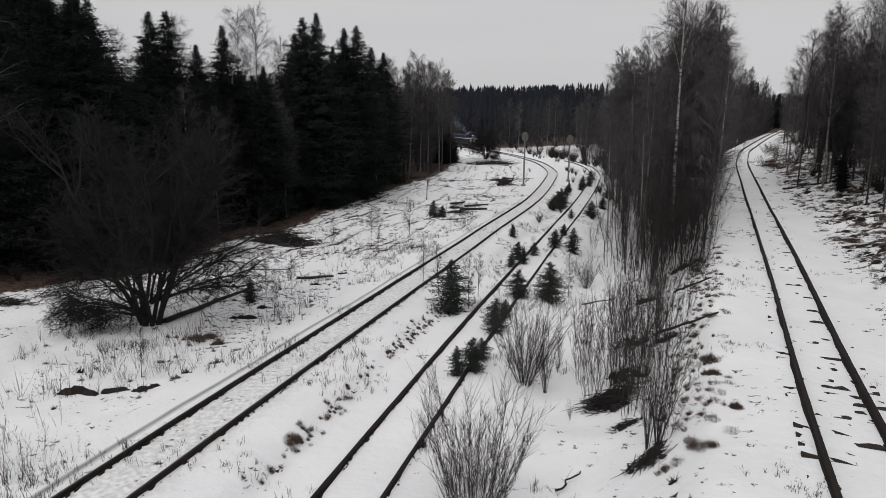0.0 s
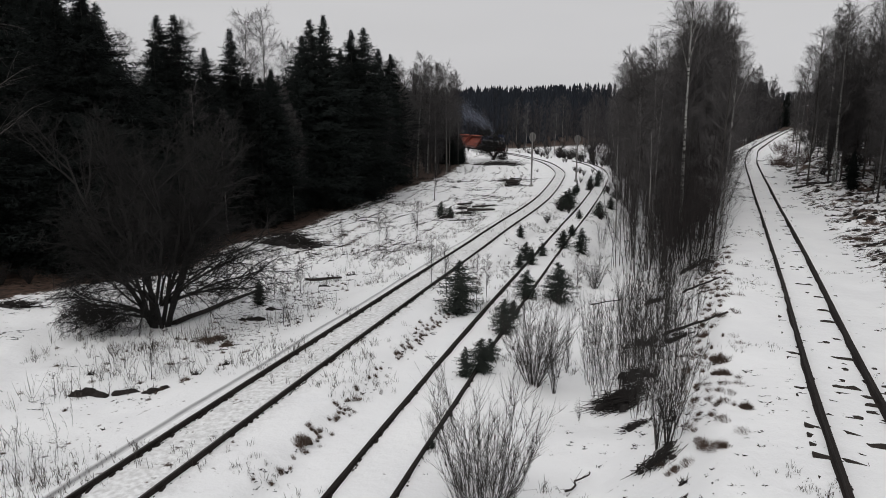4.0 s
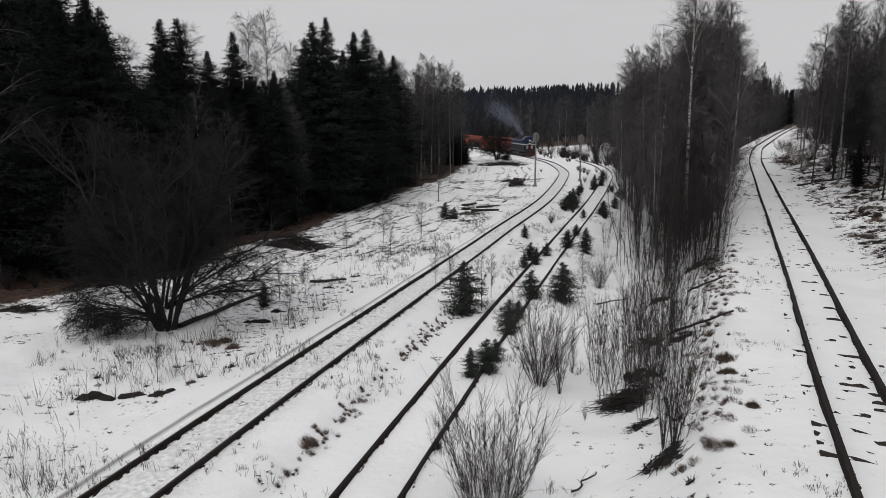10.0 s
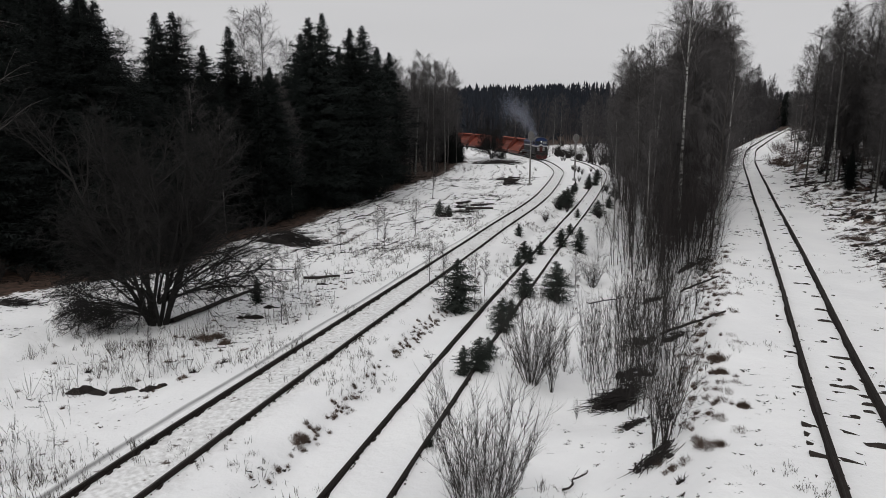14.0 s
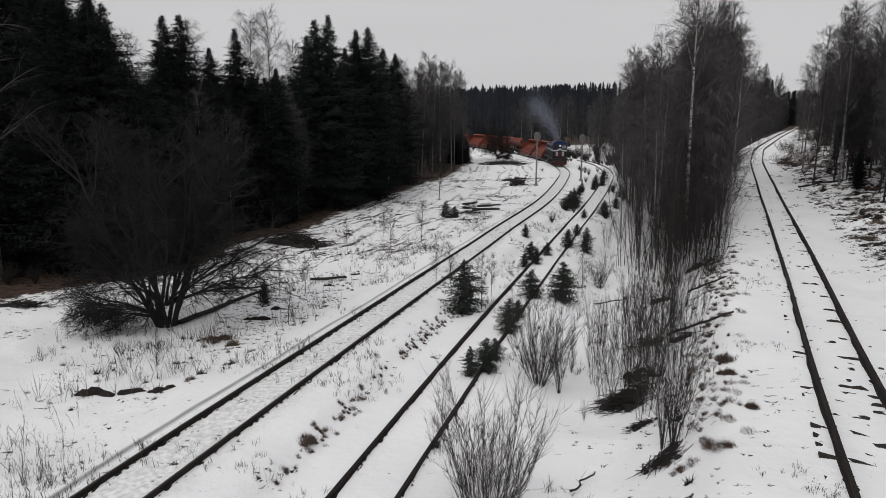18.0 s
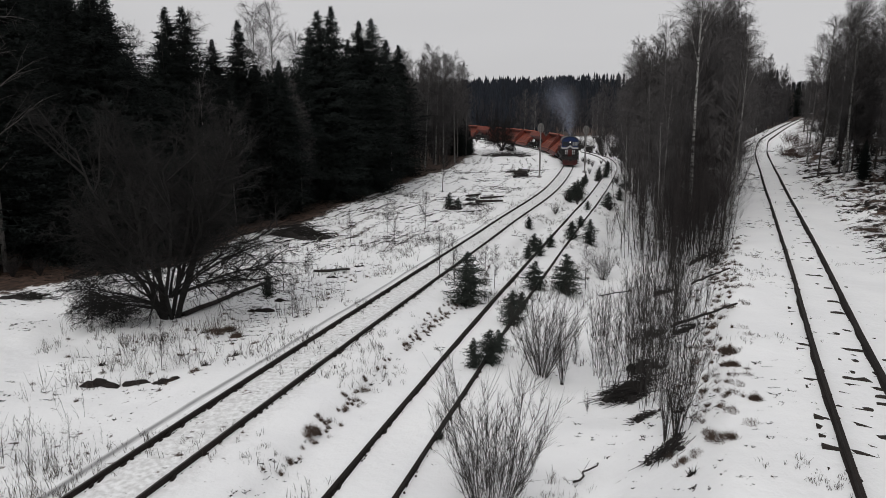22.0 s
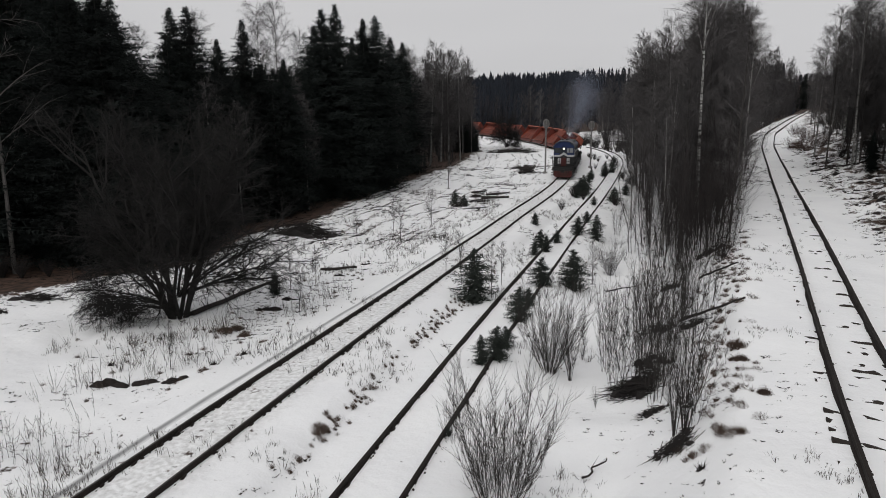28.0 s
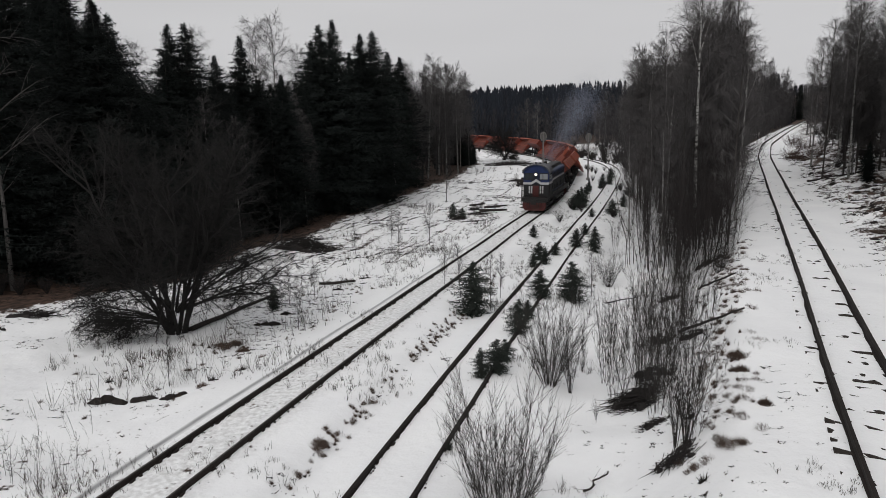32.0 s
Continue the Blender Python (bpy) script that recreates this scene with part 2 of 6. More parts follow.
class Geo:
    """A heap of corners and faces that becomes one mesh."""

    def __init__(self):
        self.v, self.f = [], []

    def tube(self, pts, r0, r1, sides=3):
        """A tapering round bar along pts."""
        base, last = len(self.v), len(pts) - 1
        for i, p in enumerate(pts):
            d = (pts[min(i + 1, last)] - pts[max(i - 1, 0)])
            d = d / (np.sqrt(d @ d) + 1e-9)
            a = np.array((d[1], -d[0], 0.0)) if abs(d[2]) < 0.95 else np.array((0.0, d[2], -d[1]))
            a = a / (np.sqrt(a @ a) + 1e-9)
            b = np.array((d[1] * a[2] - d[2] * a[1], d[2] * a[0] - d[0] * a[2], d[0] * a[1] - d[1] * a[0]))
            r = r0 + (r1 - r0) * i / last
            for k in range(sides):
                w = 2 * math.pi * k / sides
                self.v.append(p + (a * math.cos(w) + b * math.sin(w)) * r)
        for i in range(last):
            for k in range(sides):
                q, s = base + i * sides, (k + 1) % sides
                self.f.append((q + k, q + s, q + sides + s, q + sides + k))
        if sides > 3:
            self.f.append(tuple(base + last * sides + k for k in range(sides)))

    def sliver(self, p, q, w, rnd):
        """A fine twig: a thin three-cornered blade."""
        d = q - p
        s = np.array((d[1], -d[0], 0.3 * rnd.uniform(-1, 1)))
        s = s / (np.sqrt(s @ s) + 1e-9) * w
        base = len(self.v)
        self.v.extend((p - s, p + s, q))
        self.f.append((base, base + 1, base + 2))

    def face(self, *pts):
        base = len(self.v)
        self.v.extend(pts)
        self.f.append(tuple(range(base, base + len(pts))))

    def box(self, x0, x1, y0, y1, z0, z1, turn=None):
        base = len(self.v)
        for x, y, z in ((x0, y0, z0), (x1, y0, z0), (x1, y1, z0), (x0, y1, z0), (x0, y0, z1), (x1, y0, z1), (x1, y1, z1), (x0, y1, z1)):
            p = Vector((x, y, z))
            self.v.append(np.array(turn @ p if turn else p))
        for q in ((0, 3, 2, 1), (4, 5, 6, 7), (0, 1, 5, 4), (1, 2, 6, 5), (2, 3, 7, 6), (3, 0, 4, 7)):
            self.f.append(tuple(base + i for i in q))

    def prism(self, outline, y0, y1):
        """An outline in x, z drawn out along y."""
        base, k = len(self.v), len(outline)
        for y in (y0, y1):
            self.v.extend(np.array((x, y, z)) for x, z in outline)
        self.f.append(tuple(base + i for i in range(k)))
        self.f.append(tuple(base + k + i for i in reversed(range(k))))
        for i in range(k):
            j = (i + 1) % k
            self.f.append((base + j, base + i, base + k + i, base + k + j))

    def lump(self, c, rx, ry, rz, rnd):
        """An uneven low clod."""
        base = len(self.v)
        for h, s in ((-0.4, 1.0), (0.35, 0.8), (0.8, 0.4)):
            for k in range(6):
                w, q = k * math.pi / 3 + rnd.random() * 0.5, s * rnd.uniform(0.7, 1.2)
                self.v.append(np.array((c[0] + rx * q * math.cos(w), c[1] + ry * q * math.sin(w), c[2] + rz * h * rnd.uniform(0.8, 1.2))))
        for i in (0, 6):
            for k in range(6):
                s = (k + 1) % 6
                self.f.append((base + i + k, base + i + s, base + i + 6 + s, base + i + 6 + k))
        self.f.append(tuple(base + 12 + k for k in range(6)))

    def mesh(self, name, material, smooth=False):
        me = bpy.data.meshes.new(name)
        me.from_pydata([tuple(map(float, p)) for p in self.v], [], self.f)
        me.materials.append(material)
        if smooth:
            me.shade_smooth()
        me.update()
        return me


def part(name, geo, material, parent, label=""):
    ob = new(name, geo.mesh(name, material))
    ob.parent = parent
    return tagged(ob, label)


def at_place(x, y, dz=0.0, turn=0.0, size=1.0, lean=0.0):
    return Matrix.LocRotScale((x, y, float(land(x, y)) + dz), Euler((radians(lean), 0, radians(turn))), (size, size, size))


# the three tracks as x and z over y, and the lie of the land
YS = np.arange(-60.0, 420.0, 1.0)


def smooth_line(ys, vs, spread=5.0):
    """A line through given places, extended straight at both ends and rounded."""
    ys, vs = np.array(ys, float), np.array(vs, float)
    pad = np.arange(-90.0, 450.0, 1.0)
    v = np.interp(pad, ys, vs)
    v = np.where(pad < ys[0], vs[0] + (pad - ys[0]) * (vs[2] - vs[0]) / (ys[2] - ys[0]), v)
    v = np.where(pad > ys[-1], vs[-1] + (pad - ys[-1]) * (vs[-1] - vs[-3]) / (ys[-1] - ys[-3]), v)
    k = np.exp(-0.5 * (np.arange(-15, 16) / spread) ** 2)
    return np.interp(YS, pad, np.convolve(v, k / k.sum(), "same"))


XL = smooth_line([14.5, 20.6, 26.6, 37.9, 47.3, 61.3, 71.2, 83.8, 97, 108.6, 118, 130.4, 143.1, 156, 169.9, 184.1, 203.3, 223.1, 243],
                 [-7.78, -5.96, -4.21, -1.34, 1.27, 5.22, 8.44, 12.21, 15.39, 17.96, 20.1, 20.8, 21.4, 20.7, 19.37, 17.01, 12.52, 6.51, 0])
ZL = smooth_line([0, 8, 16, 24, 32, 40, 50, 62, 74, 90, 110, 128, 143, 170, 203, 243], [0, 0, 0, -0.15, -0.55, -0.95, -1.33, -1.63, -1.83, -2.0, -2.1, -2.22, -2.45, -3.0, -3.6, -4.2])
XM = smooth_line([15.3, 21.8, 28.3, 50.2, 69.3, 86.8, 109.7, 118, 128.3, 141.9, 152.5, 169.2, 202.5, 242.2],
                 [-2.13, -0.22, 1.44, 7.54, 13.3, 18.65, 25.1, 27.3, 29.2, 30.7, 30.9, 29.3, 21.3, 9.03])
ZM = ZL - 0.5
XR = smooth_line([15.3, 18.6, 23.5, 31.6, 38.0, 48.0, 62.9, 72.1, 92.2, 107, 121, 136, 152, 170, 205, 256, 285],
                 [10.34, 11.52, 13.5, 16.92, 19.43, 23.4, 29.3, 33.0, 41.0, 47.0, 53.3, 60.0, 68.5, 78.0, 96.6, 124.7, 140.6])
ZR = np.full_like(YS, 0.75)


def wave(x, y, size, seed):
    """Smooth value noise from -1 to 1."""
    u, v = x / size + 37.2 * seed, y / size - 11.7 * seed
    i, j = np.floor(u), np.floor(v)
    a, b = u - i, v - j
    a, b = a * a * (3 - 2 * a), b * b * (3 - 2 * b)

    def cell(p, q):
        s = np.sin(p * 127.1 + q * 311.7 + seed * 74.7) * 43758.5453
        return (s - np.floor(s)) * 2 - 1
    return (cell(i, j) * (1 - a) + cell(i + 1, j) * a) * (1 - b) + (cell(i, j + 1) * (1 - a) + cell(i + 1, j + 1) * a) * b


def land(x, y, rough=True):
    """Height of the snow at x, y."""
    x, y = np.asarray(x, float), np.asarray(y, float)
    yy = np.clip(y, -60, 400)
    xl, xm, xr, zl, zm, zr = (np.interp(yy, YS, a) for a in (XL, XM, XR, ZL, ZM, ZR))
    prof = [(xl - 60, zl + 0.6), (xl - 14, zl - 0.35), (xl - 5, zl - 0.42), (xl - 2.9, zl - 0.22), (xl - 2.45, zl - 0.13), (xl - 1.2, zl - 0.17), (xl - 0.75, zl - 0.165), (xl + 0.75, zl - 0.165),
            (xl + 1.3, zl - 0.22), (xm - 3.0, zl - 0.3), (xm - 2.3, zm - 0.22), (xm - 1.2, zm - 0.18), (xm + 1.2, zm - 0.18), (xm + 2.0, zm - 0.28), (xm + 4.0, zm - 0.95),
            (xr - 6.6, -1.25), (xr - 3.6, zr - 0.27), (xr - 1.5, zr - 0.24), (xr + 1.5, zr - 0.24), (xr + 2.9, zr - 0.25), (xr + 4.6, zr + 0.2), (xr + 9.0, zr + 1.1), (xr + 24.0, zr + 2.2)]
    z = np.where(x < prof[0][0], prof[0][1], prof[-1][1])
    for (x0, z0), (x1, z1) in zip(prof, prof[1:]):
        k = np.clip((x - x0) / np.maximum(x1 - x0, 1e-3), 0, 1)
        z = np.where((x >= x0) & (x < x1), z0 + (z1 - z0) * k, z)
    if rough:
        off = np.minimum(np.minimum(abs(x - xl), abs(x - xm)), abs(x - xr))
        calm = np.clip((off - 1.0) / 2.5, 0.1, 1)
        z = z + calm * (0.22 * wave(x, y, 7.0, 1) + 0.09 * wave(x, y, 1.9, 2) + 0.05 * wave(x, y, 0.7, 3))
        k = np.clip((y - 285) / 140, 0, 1)
        z = z + 11 * k * k * (3 - 2 * k)
        bank = np.clip((x - xr - 3) / 3, 0, 1)
        z = z + bank * (0.35 * wave(x, y, 3.3, 4) + 0.14 * wave(x, y, 1.1, 5) + 0.09 * wave(x, y, 0.6, 6))
    return z


# ---- ground ----
EDGE_Y, EDGE_X = [0, 20.2, 36.6, 40.4, 62.1, 80.5, 103.2, 127.6, 148, 184, 244.3, 321], [-34, -29.3, -24, -20.1, -15.7, -12.14, -5.61, -1.16, 2.19, 0.54, -19.12, -53.5]


def forest_edge(y):
    return np.interp(y, EDGE_Y, EDGE_X)


def near_track(x, y):
    return min(abs(x - np.interp(y, YS, a)) for a in (XL, XM, XR))


def build_ground():
    def lines(inner, outer, grow=1.16):
        out, step = list(inner), inner[1] - inner[0]
        while out[-1] < outer[1]:
            step = min(step * grow, 120)
            out.append(out[-1] + step)
        step = inner[1] - inner[0]
        while out[0] > outer[0]:
            step = min(step * grow, 120)
            out.insert(0, out[0] - step)
        return np.array(out)
    xs = lines(np.arange(-30, 48, 0.3), (-1800, 1800), 1.06)
    ys = lines(np.concatenate([np.arange(10, 60, 0.3), np.arange(60, 140, 0.8)]), (-300, 3200), 1.05)
    gx, gy = np.meshgrid(xs, ys)
    gz = land(gx, gy)
    w, h = len(xs), len(ys)
    idx = np.arange(w * h).reshape(h, w)
    quads = np.stack([idx[:-1, :-1], idx[:-1, 1:], idx[1:, 1:], idx[1:, :-1]], -1).reshape(-1, 4)
    me = bpy.data.meshes.new("ground")
    me.from_pydata(np.stack([gx, gy, gz], -1).reshape(-1, 3).tolist(), [], quads.tolist())
    yy = np.clip(gy, -60, 400)
    xl, xm, xr = (np.interp(yy, YS, a) for a in (XL, XM, XR))
    edge = forest_edge(gy)
    bare = 0.05 + 0.12 * np.clip(wave(gx, gy, 9, 11), 0, 1)
    bare += 0.95 * np.clip((edge + 3.6 - gx + 0.8 * wave(gx, gy, 4, 18)) / 3.4, 0, 1)
    field = (gx > edge) & (gx < xl - 2)
    bare += np.where(field, 0.06 + 0.02 * np.clip(gy / 40 - 1, 0, 1) + 0.25 * np.clip(1 - (gx - edge) / 5, 0, 1), 0)
    bare += np.where((gx > xm + 2.2) & (gx < xr - 5), 0.06 + 0.08 * np.clip((gy - 35) / 30, 0, 1) + 0.4 * np.clip((gy - 50) / 12, 0, 1) * np.clip(1 - abs(gx - xr + 8) / 3.5, 0, 1), 0)
    # old furrows, drawn out along the line
    across, ahead = gx - xl, gy
    furrow = np.clip(0.8 * wave(across * 17 + 0.6 * ahead, ahead, 17.0, 19) + 0.6 * wave(across * 13 - 0.4 * ahead, ahead, 7.0, 20) + 0.5 * wave(across * 9, ahead, 3.1, 24) - 0.1, 0, 1)
    bare += np.where(field, 0.2 * furrow * np.clip((gy - 34) / 26, 0.12, 1) * np.clip((xl - 3.5 - gx) / 4, 0, 1), 0)
    slope = np.clip(1 - abs(gx - xr + 4.6) / 1.2, 0, 1)
    bare += 0.3 * slope * np.clip(wave(gx, gy, 1.6, 12) + 0.4, 0, 1) * (gy > 18)
    bare += 0.2 * np.clip((gx - xr - 2.8) / 1.2, 0, 1) * np.clip(0.5 + 1.6 * wave(gx, gy * 1.6, 0.7, 14), 0, 1.6)
    bare += 0.21 * np.clip((gx - xr - 3.2) / 2.5, 0, 1) * np.clip(0.75 + 0.8 * wave(gx, gy, 1.5, 13) + np.clip((gx - xr - 9) / 10, 0, 0.7), 0, 1.7)
    bare += 0.12 * np.clip((gy - 150) / 60, 0, 1) + 0.8 * np.clip((gy - 235) / 30, 0, 1) 
    on = np.minimum(np.minimum(abs(gx - xl), abs(gx - xm)), abs(gx - xr)) < 1.5
    bare = np.where(on, 0.08 + 0.11 * (abs(gx - xl) < 1.3), bare)
    a = me.attributes.new("bare", "FLOAT", "POINT")
    a.data.foreach_set("value", np.clip(bare, 0, 1.2).astype(np.float32).ravel())
    worn = np.where(abs(gx - xl) < 0.75, 0.6, np.where(abs(gx - xl) < 1.3, 0.3, 0.02))
    a = me.attributes.new("worn", "FLOAT", "POINT")
    a.data.foreach_set("value", worn.astype(np.float32).ravel())
    me.materials.append(SNOW)
    me.shade_smooth()
    tagged(new("ground", me), "thin patchy snow over dark soil and matted grass", "ground", kind="structure")


build_ground()


# ---- tracks ----
RAIL_OUT = [(-0.08, -0.17), (0.08, -0.17), (0.024, -0.14), (0.014, -0.05), (0.041, -0.035), (0.041, -0.004), (0.032, 0.0), (-0.032, 0.0), (-0.041, -0.004), (-0.041, -0.035), (-0.014, -0.05), (-0.024, -0.14)]


def track_line(xs, zs, y0, y1, step=0.9):
    y = np.arange(y0, y1, step)
    x, z = np.interp(y, YS, xs), np.interp(y, YS, zs)
    d = np.stack([np.gradient(x), np.gradient(y)], -1)
    d /= np.linalg.norm(d, axis=1)[:, None]
    return np.stack([x, y, z], -1), d


def lay_track(name, label, xs, zs, y0, y1, sleepers, rnd, lift):
    track = tagged(new(name), label, "railway track", "railway tracks", "structure")
    p, d = track_line(xs, zs, y0, y1)
    wide, tall = (1.1, 1.5) if name == "track_3" else (0.72, 1.15) if name == "track_2" else (0.85, 1.4)
    half = 0.83 if name == "track_3" else 0.795
    for side in (-half, half):
        g = Geo()
        k = len(RAIL_OUT)
        for i, (c, t) in enumerate(zip(p, d)):
            wob = 0.012 * math.sin(i * 0.21 + side) + rnd.uniform(-0.003, 0.003)
            for u, w in RAIL_OUT:
                u = u * rnd.uniform(0.9, 1.7) if w < -0.1 else u
                g.v.append(np.array((c[0] + t[1] * (side + u * wide + wob), c[1] - t[0] * (side + u * wide + wob), c[2] + w * tall)))
            if i:
                q = (i - 1) * k
                for j in range(k):
                    s = (j + 1) % k
                    g.f.append((q + j, q + s, q + k + s, q + k + j))
        rail = part("rail", g, RAIL, track, "dark rusted steel rail")
        if name == "track_1":
            rail.data.materials.append(RAIL_TOP)
            for i, poly in enumerate(rail.data.polygons):
                if i % k == 6:
                    poly.material_index = 1
    # five worn and split sleepers, laid again and again
    meshes = []
    for n in range(9):
        g = Geo()
        bump = set(rnd.sample((5, 6, 7, 8), rnd.randint(0, 2))) | ({0} if rnd.random() < 0.55 else set()) | ({11} if rnd.random() < 0.2 else set())
        for i in range(12):
            for dy, dz in ((-0.115, -0.16), (0.115, -0.16), (0.105, 0), (-0.105, 0)):
                up = 0 if dz else rnd.gauss(-0.02, 0.018) + (0.05 if i in bump else 0)
                g.v.append(vec(-1.32 + 0.24 * i, dy + rnd.uniform(-0.012, 0.012), dz + up))
            if i:
                q = 4 * i - 4
                g.f.extend((q + j, q + (j + 1) % 4, q + 4 + (j + 1) % 4, q + 4 + j) for j in range(4))
        g.f += [(3, 2, 1, 0), (44, 45, 46, 47)]
        meshes.append(g.mesh("sleeper", SLEEPER))
    y = y0 + 0.4
    while y < sleepers:
        x, z = float(np.interp(y, YS, xs)), float(np.interp(y, YS, zs))
        dx = float(np.interp(y + 0.5, YS, xs) - np.interp(y - 0.5, YS, xs))
        ob = new("sleeper", rnd.choice(meshes))
        ob.parent = track
        ob.matrix_basis = pose(x, y, z + lift + rnd.uniform(-0.03, 0.02), rnd.uniform(-3, 3), rnd.uniform(-1, 1), -math.degrees(math.atan(dx)) + rnd.uniform(-1.5, 1.5))
        y += 0.56 * math.cos(math.atan(dx)) + rnd.uniform(-0.03, 0.03)
    # spikes, plates and frozen dirt at every sleeper
    for side in (-half, half):
        g, y = Geo(), y0 + 20
        while y < min(sleepers, 60):
            x, z = float(np.interp(y, YS, xs)), float(np.interp(y, YS, zs))
            dx = float(np.interp(y + 0.5, YS, xs) - np.interp(y - 0.5, YS, xs))
            if rnd.random() < 0.8:
                k = side + rnd.choice((0.055, 0.055, 0.055, -0.055)) * rnd.uniform(0.7, 1.35) * wide
                u, v = x + k / math.hypot(1, dx), y - k * dx / math.hypot(1, dx)
                g.lump((u, v, float(land(u, v)) + 0.005), rnd.uniform(0.04, 0.09), rnd.uniform(0.08, 0.22), rnd.uniform(0.03, 0.07), rnd)
            y += rnd.uniform(0.2, 0.75)
        part("fastenings", g, RAIL, track, "dark tie plates and spikes along the rail")
    return track


rnd = random.Random(4)
lay_track("track_1", "snow-covered main railway track with dark rails", XL, ZL, -12, 300, 44, rnd, -0.285)
lay_track("track_2", "disused rusty railway siding sunk in snow", XM, ZM, -12, 160, 40, rnd, -0.3)
lay_track("track_3", "single railway track with sleepers showing through thin snow", XR, ZR, -12, 290, 66, rnd, -0.262)


def snow_ridge():
    """The soft streak that a plough left beside the main track, greyest along its middle."""
    g, r = Geo(), random.Random(8)
    ys, streak_grey = np.arange(6, 84, 0.3), []
    for i, y in enumerate(ys):
        x = float(np.interp(y, YS, XL)) - 1.47 + 0.03 * math.sin(y * 0.6)
        w = 1.0 - 0.35 * i / len(ys)
        for k, (dx, dz, q) in enumerate(((-0.24, -0.02, 0), (-0.12, 0.012, 0.35), (-0.03, 0.02, 1), (0.04, 0.02, 1), (0.12, 0.012, 0.3), (0.22, -0.02, 0))):
            g.v.append(vec(x + dx * w, y, float(land(x + dx * w, y)) + dz))
            streak_grey.append(q * (1 - 0.6 * i / len(ys)) * r.uniform(0.8, 1.0))
        if i:
            q = (i - 1) * 6
            g.f.extend((q + j, q + j + 1, q + 7 + j, q + 6 + j) for j in range(5))
    m = bpy.data.materials.new("grey_ploughed_snow")
    m.use_nodes = True
    n, l = m.node_tree.nodes, m.node_tree.links
    at, mx, tx = n.new("ShaderNodeAttribute"), n.new("ShaderNodeMix"), n.new("ShaderNodeTexNoise")
    at.attribute_name = "streak_grey"
    mx.data_type = "RGBA"
    mx.inputs["A"].default_value, mx.inputs["B"].default_value = (0.84, 0.845, 0.855, 1), (0.2, 0.2, 0.205, 1)
    l.new(at.outputs["Fac"], mx.inputs["Factor"])
    l.new(mx.outputs["Result"], n["Principled BSDF"].inputs["Base Color"])
    n["Principled BSDF"].inputs["Roughness"].default_value = 0.8
    bp = n.new("ShaderNodeBump")
    tx.inputs["Scale"].default_value, bp.inputs["Strength"].default_value = 30, 0.3
    l.new(tx.outputs["Fac"], bp.inputs["Height"])
    l.new(bp.outputs["Normal"], n["Principled BSDF"].inputs["Normal"])
    me = g.mesh("snow_ridge", m, True)
    me.attributes.new("streak_grey", "FLOAT", "POINT").data.foreach_set("value", np.array(streak_grey, np.float32))
    tagged(new("snow_ridge", me), "low grey ridge of ploughed snow", "snow ridge", kind="structure")


snow_ridge()


# ---- trees ----
def spruce(name, rnd, h, r, label, needles=None, foot=0.02, step=0.26, per=18, spray=0.46):
    """A spruce: tapered trunk and whorls of drooping boughs hung with needle sprays."""
    tree = tagged(new(name), label, "spruce tree", "spruces")
    g = Geo()
    g.tube([vec(0, 0, -0.3), vec(0.03, 0, h * 0.4), vec(0, 0.02, h)], 0.012 * h + 0.02, 0.01, 6)
    part("trunk", g, BARK, tree)
    g = Geo()
    z, phase = h * foot, rnd.uniform(0, 6)
    while z < h * 0.99:
        k = z / h
        reach = min(r * 1.8 * (1 - k) ** 1.02, 3.7 * r / 4.6) * rnd.uniform(0.9, 1.04) * (1 - 0.25 * (k < 0.12))
        fine = spray * (0.45 + 0.55 * (1 - k) ** 0.6)
        for b in range(max(4, int(per * (1 - 0.35 * k)))):
            w = rnd.uniform(0, 2 * math.pi)
            lng = reach * rnd.uniform(0.5, 1.1) * (1 + 0.2 * math.sin(3 * w + 1.7 * z + phase) + 0.12 * math.sin(5 * w - 3.1 * z)) + 0.06
            drop = lng * rnd.uniform(-0.1, 0.55) * (1 - 1.45 * k)
            out = vec(math.cos(w), math.sin(w), 0)
            side = vec(-out[1], out[0], 0)
            p0 = vec(0, 0, z + rnd.uniform(-0.5, 0.5) * step)
            g.tube([p0, p0 + out * lng * 0.6 - vec(0, 0, drop * 0.75), p0 + out * lng - vec(0, 0, drop * 0.8)], 0.02, 0.006, 3)
            n = max(3, int(lng / (fine * 0.42)))
            for i in range(n):
                u = (i + 0.6) / n
                c = p0 + out * lng * u - vec(0, 0, drop * min(1, u * 1.25) * (1 - 0.2 * max(0, u - 0.6))) + side * rnd.gauss(0, 0.3 * fine) + vec(0, 0, rnd.gauss(0, 0.25 * fine))
                s = fine * rnd.uniform(0.6, 1.15) * (1.15 - 0.55 * u)
                for sg in (-1, 1, -0.4, 0.4):
                    tip = c + out * s * rnd.uniform(0.4, 0.9) + side * sg * s * rnd.uniform(0.3, 0.9) - vec(0, 0, s * rnd.uniform(-0.35, 0.9))
                    g.face(c - out * s * 0.18 + vec(0, 0, 0.06 * s), c + out * s * 0.16 - vec(0, 0, 0.1 * s), tip)
            e = p0 + out * lng - vec(0, 0, drop * 0.8)
            g.face(e - side * 0.12 * fine, e + side * 0.12 * fine, e + out * fine * 0.3 + vec(0, 0, rnd.uniform(-0.05, 0.15)))
        z += step * rnd.uniform(0.75, 1.2) * (1 - 0.35 * k)
    for i in range(6):
        w = rnd.uniform(0, 6.28)
        g.face(vec(0, 0, h * 0.97), vec(0.03, 0.02, h * 0.96), vec(0.16 * math.cos(w), 0.16 * math.sin(w), h * (0.985 + 0.01 * i / 6)))
    part("crown", g, needles or NEEDLES, tree)
    return tree


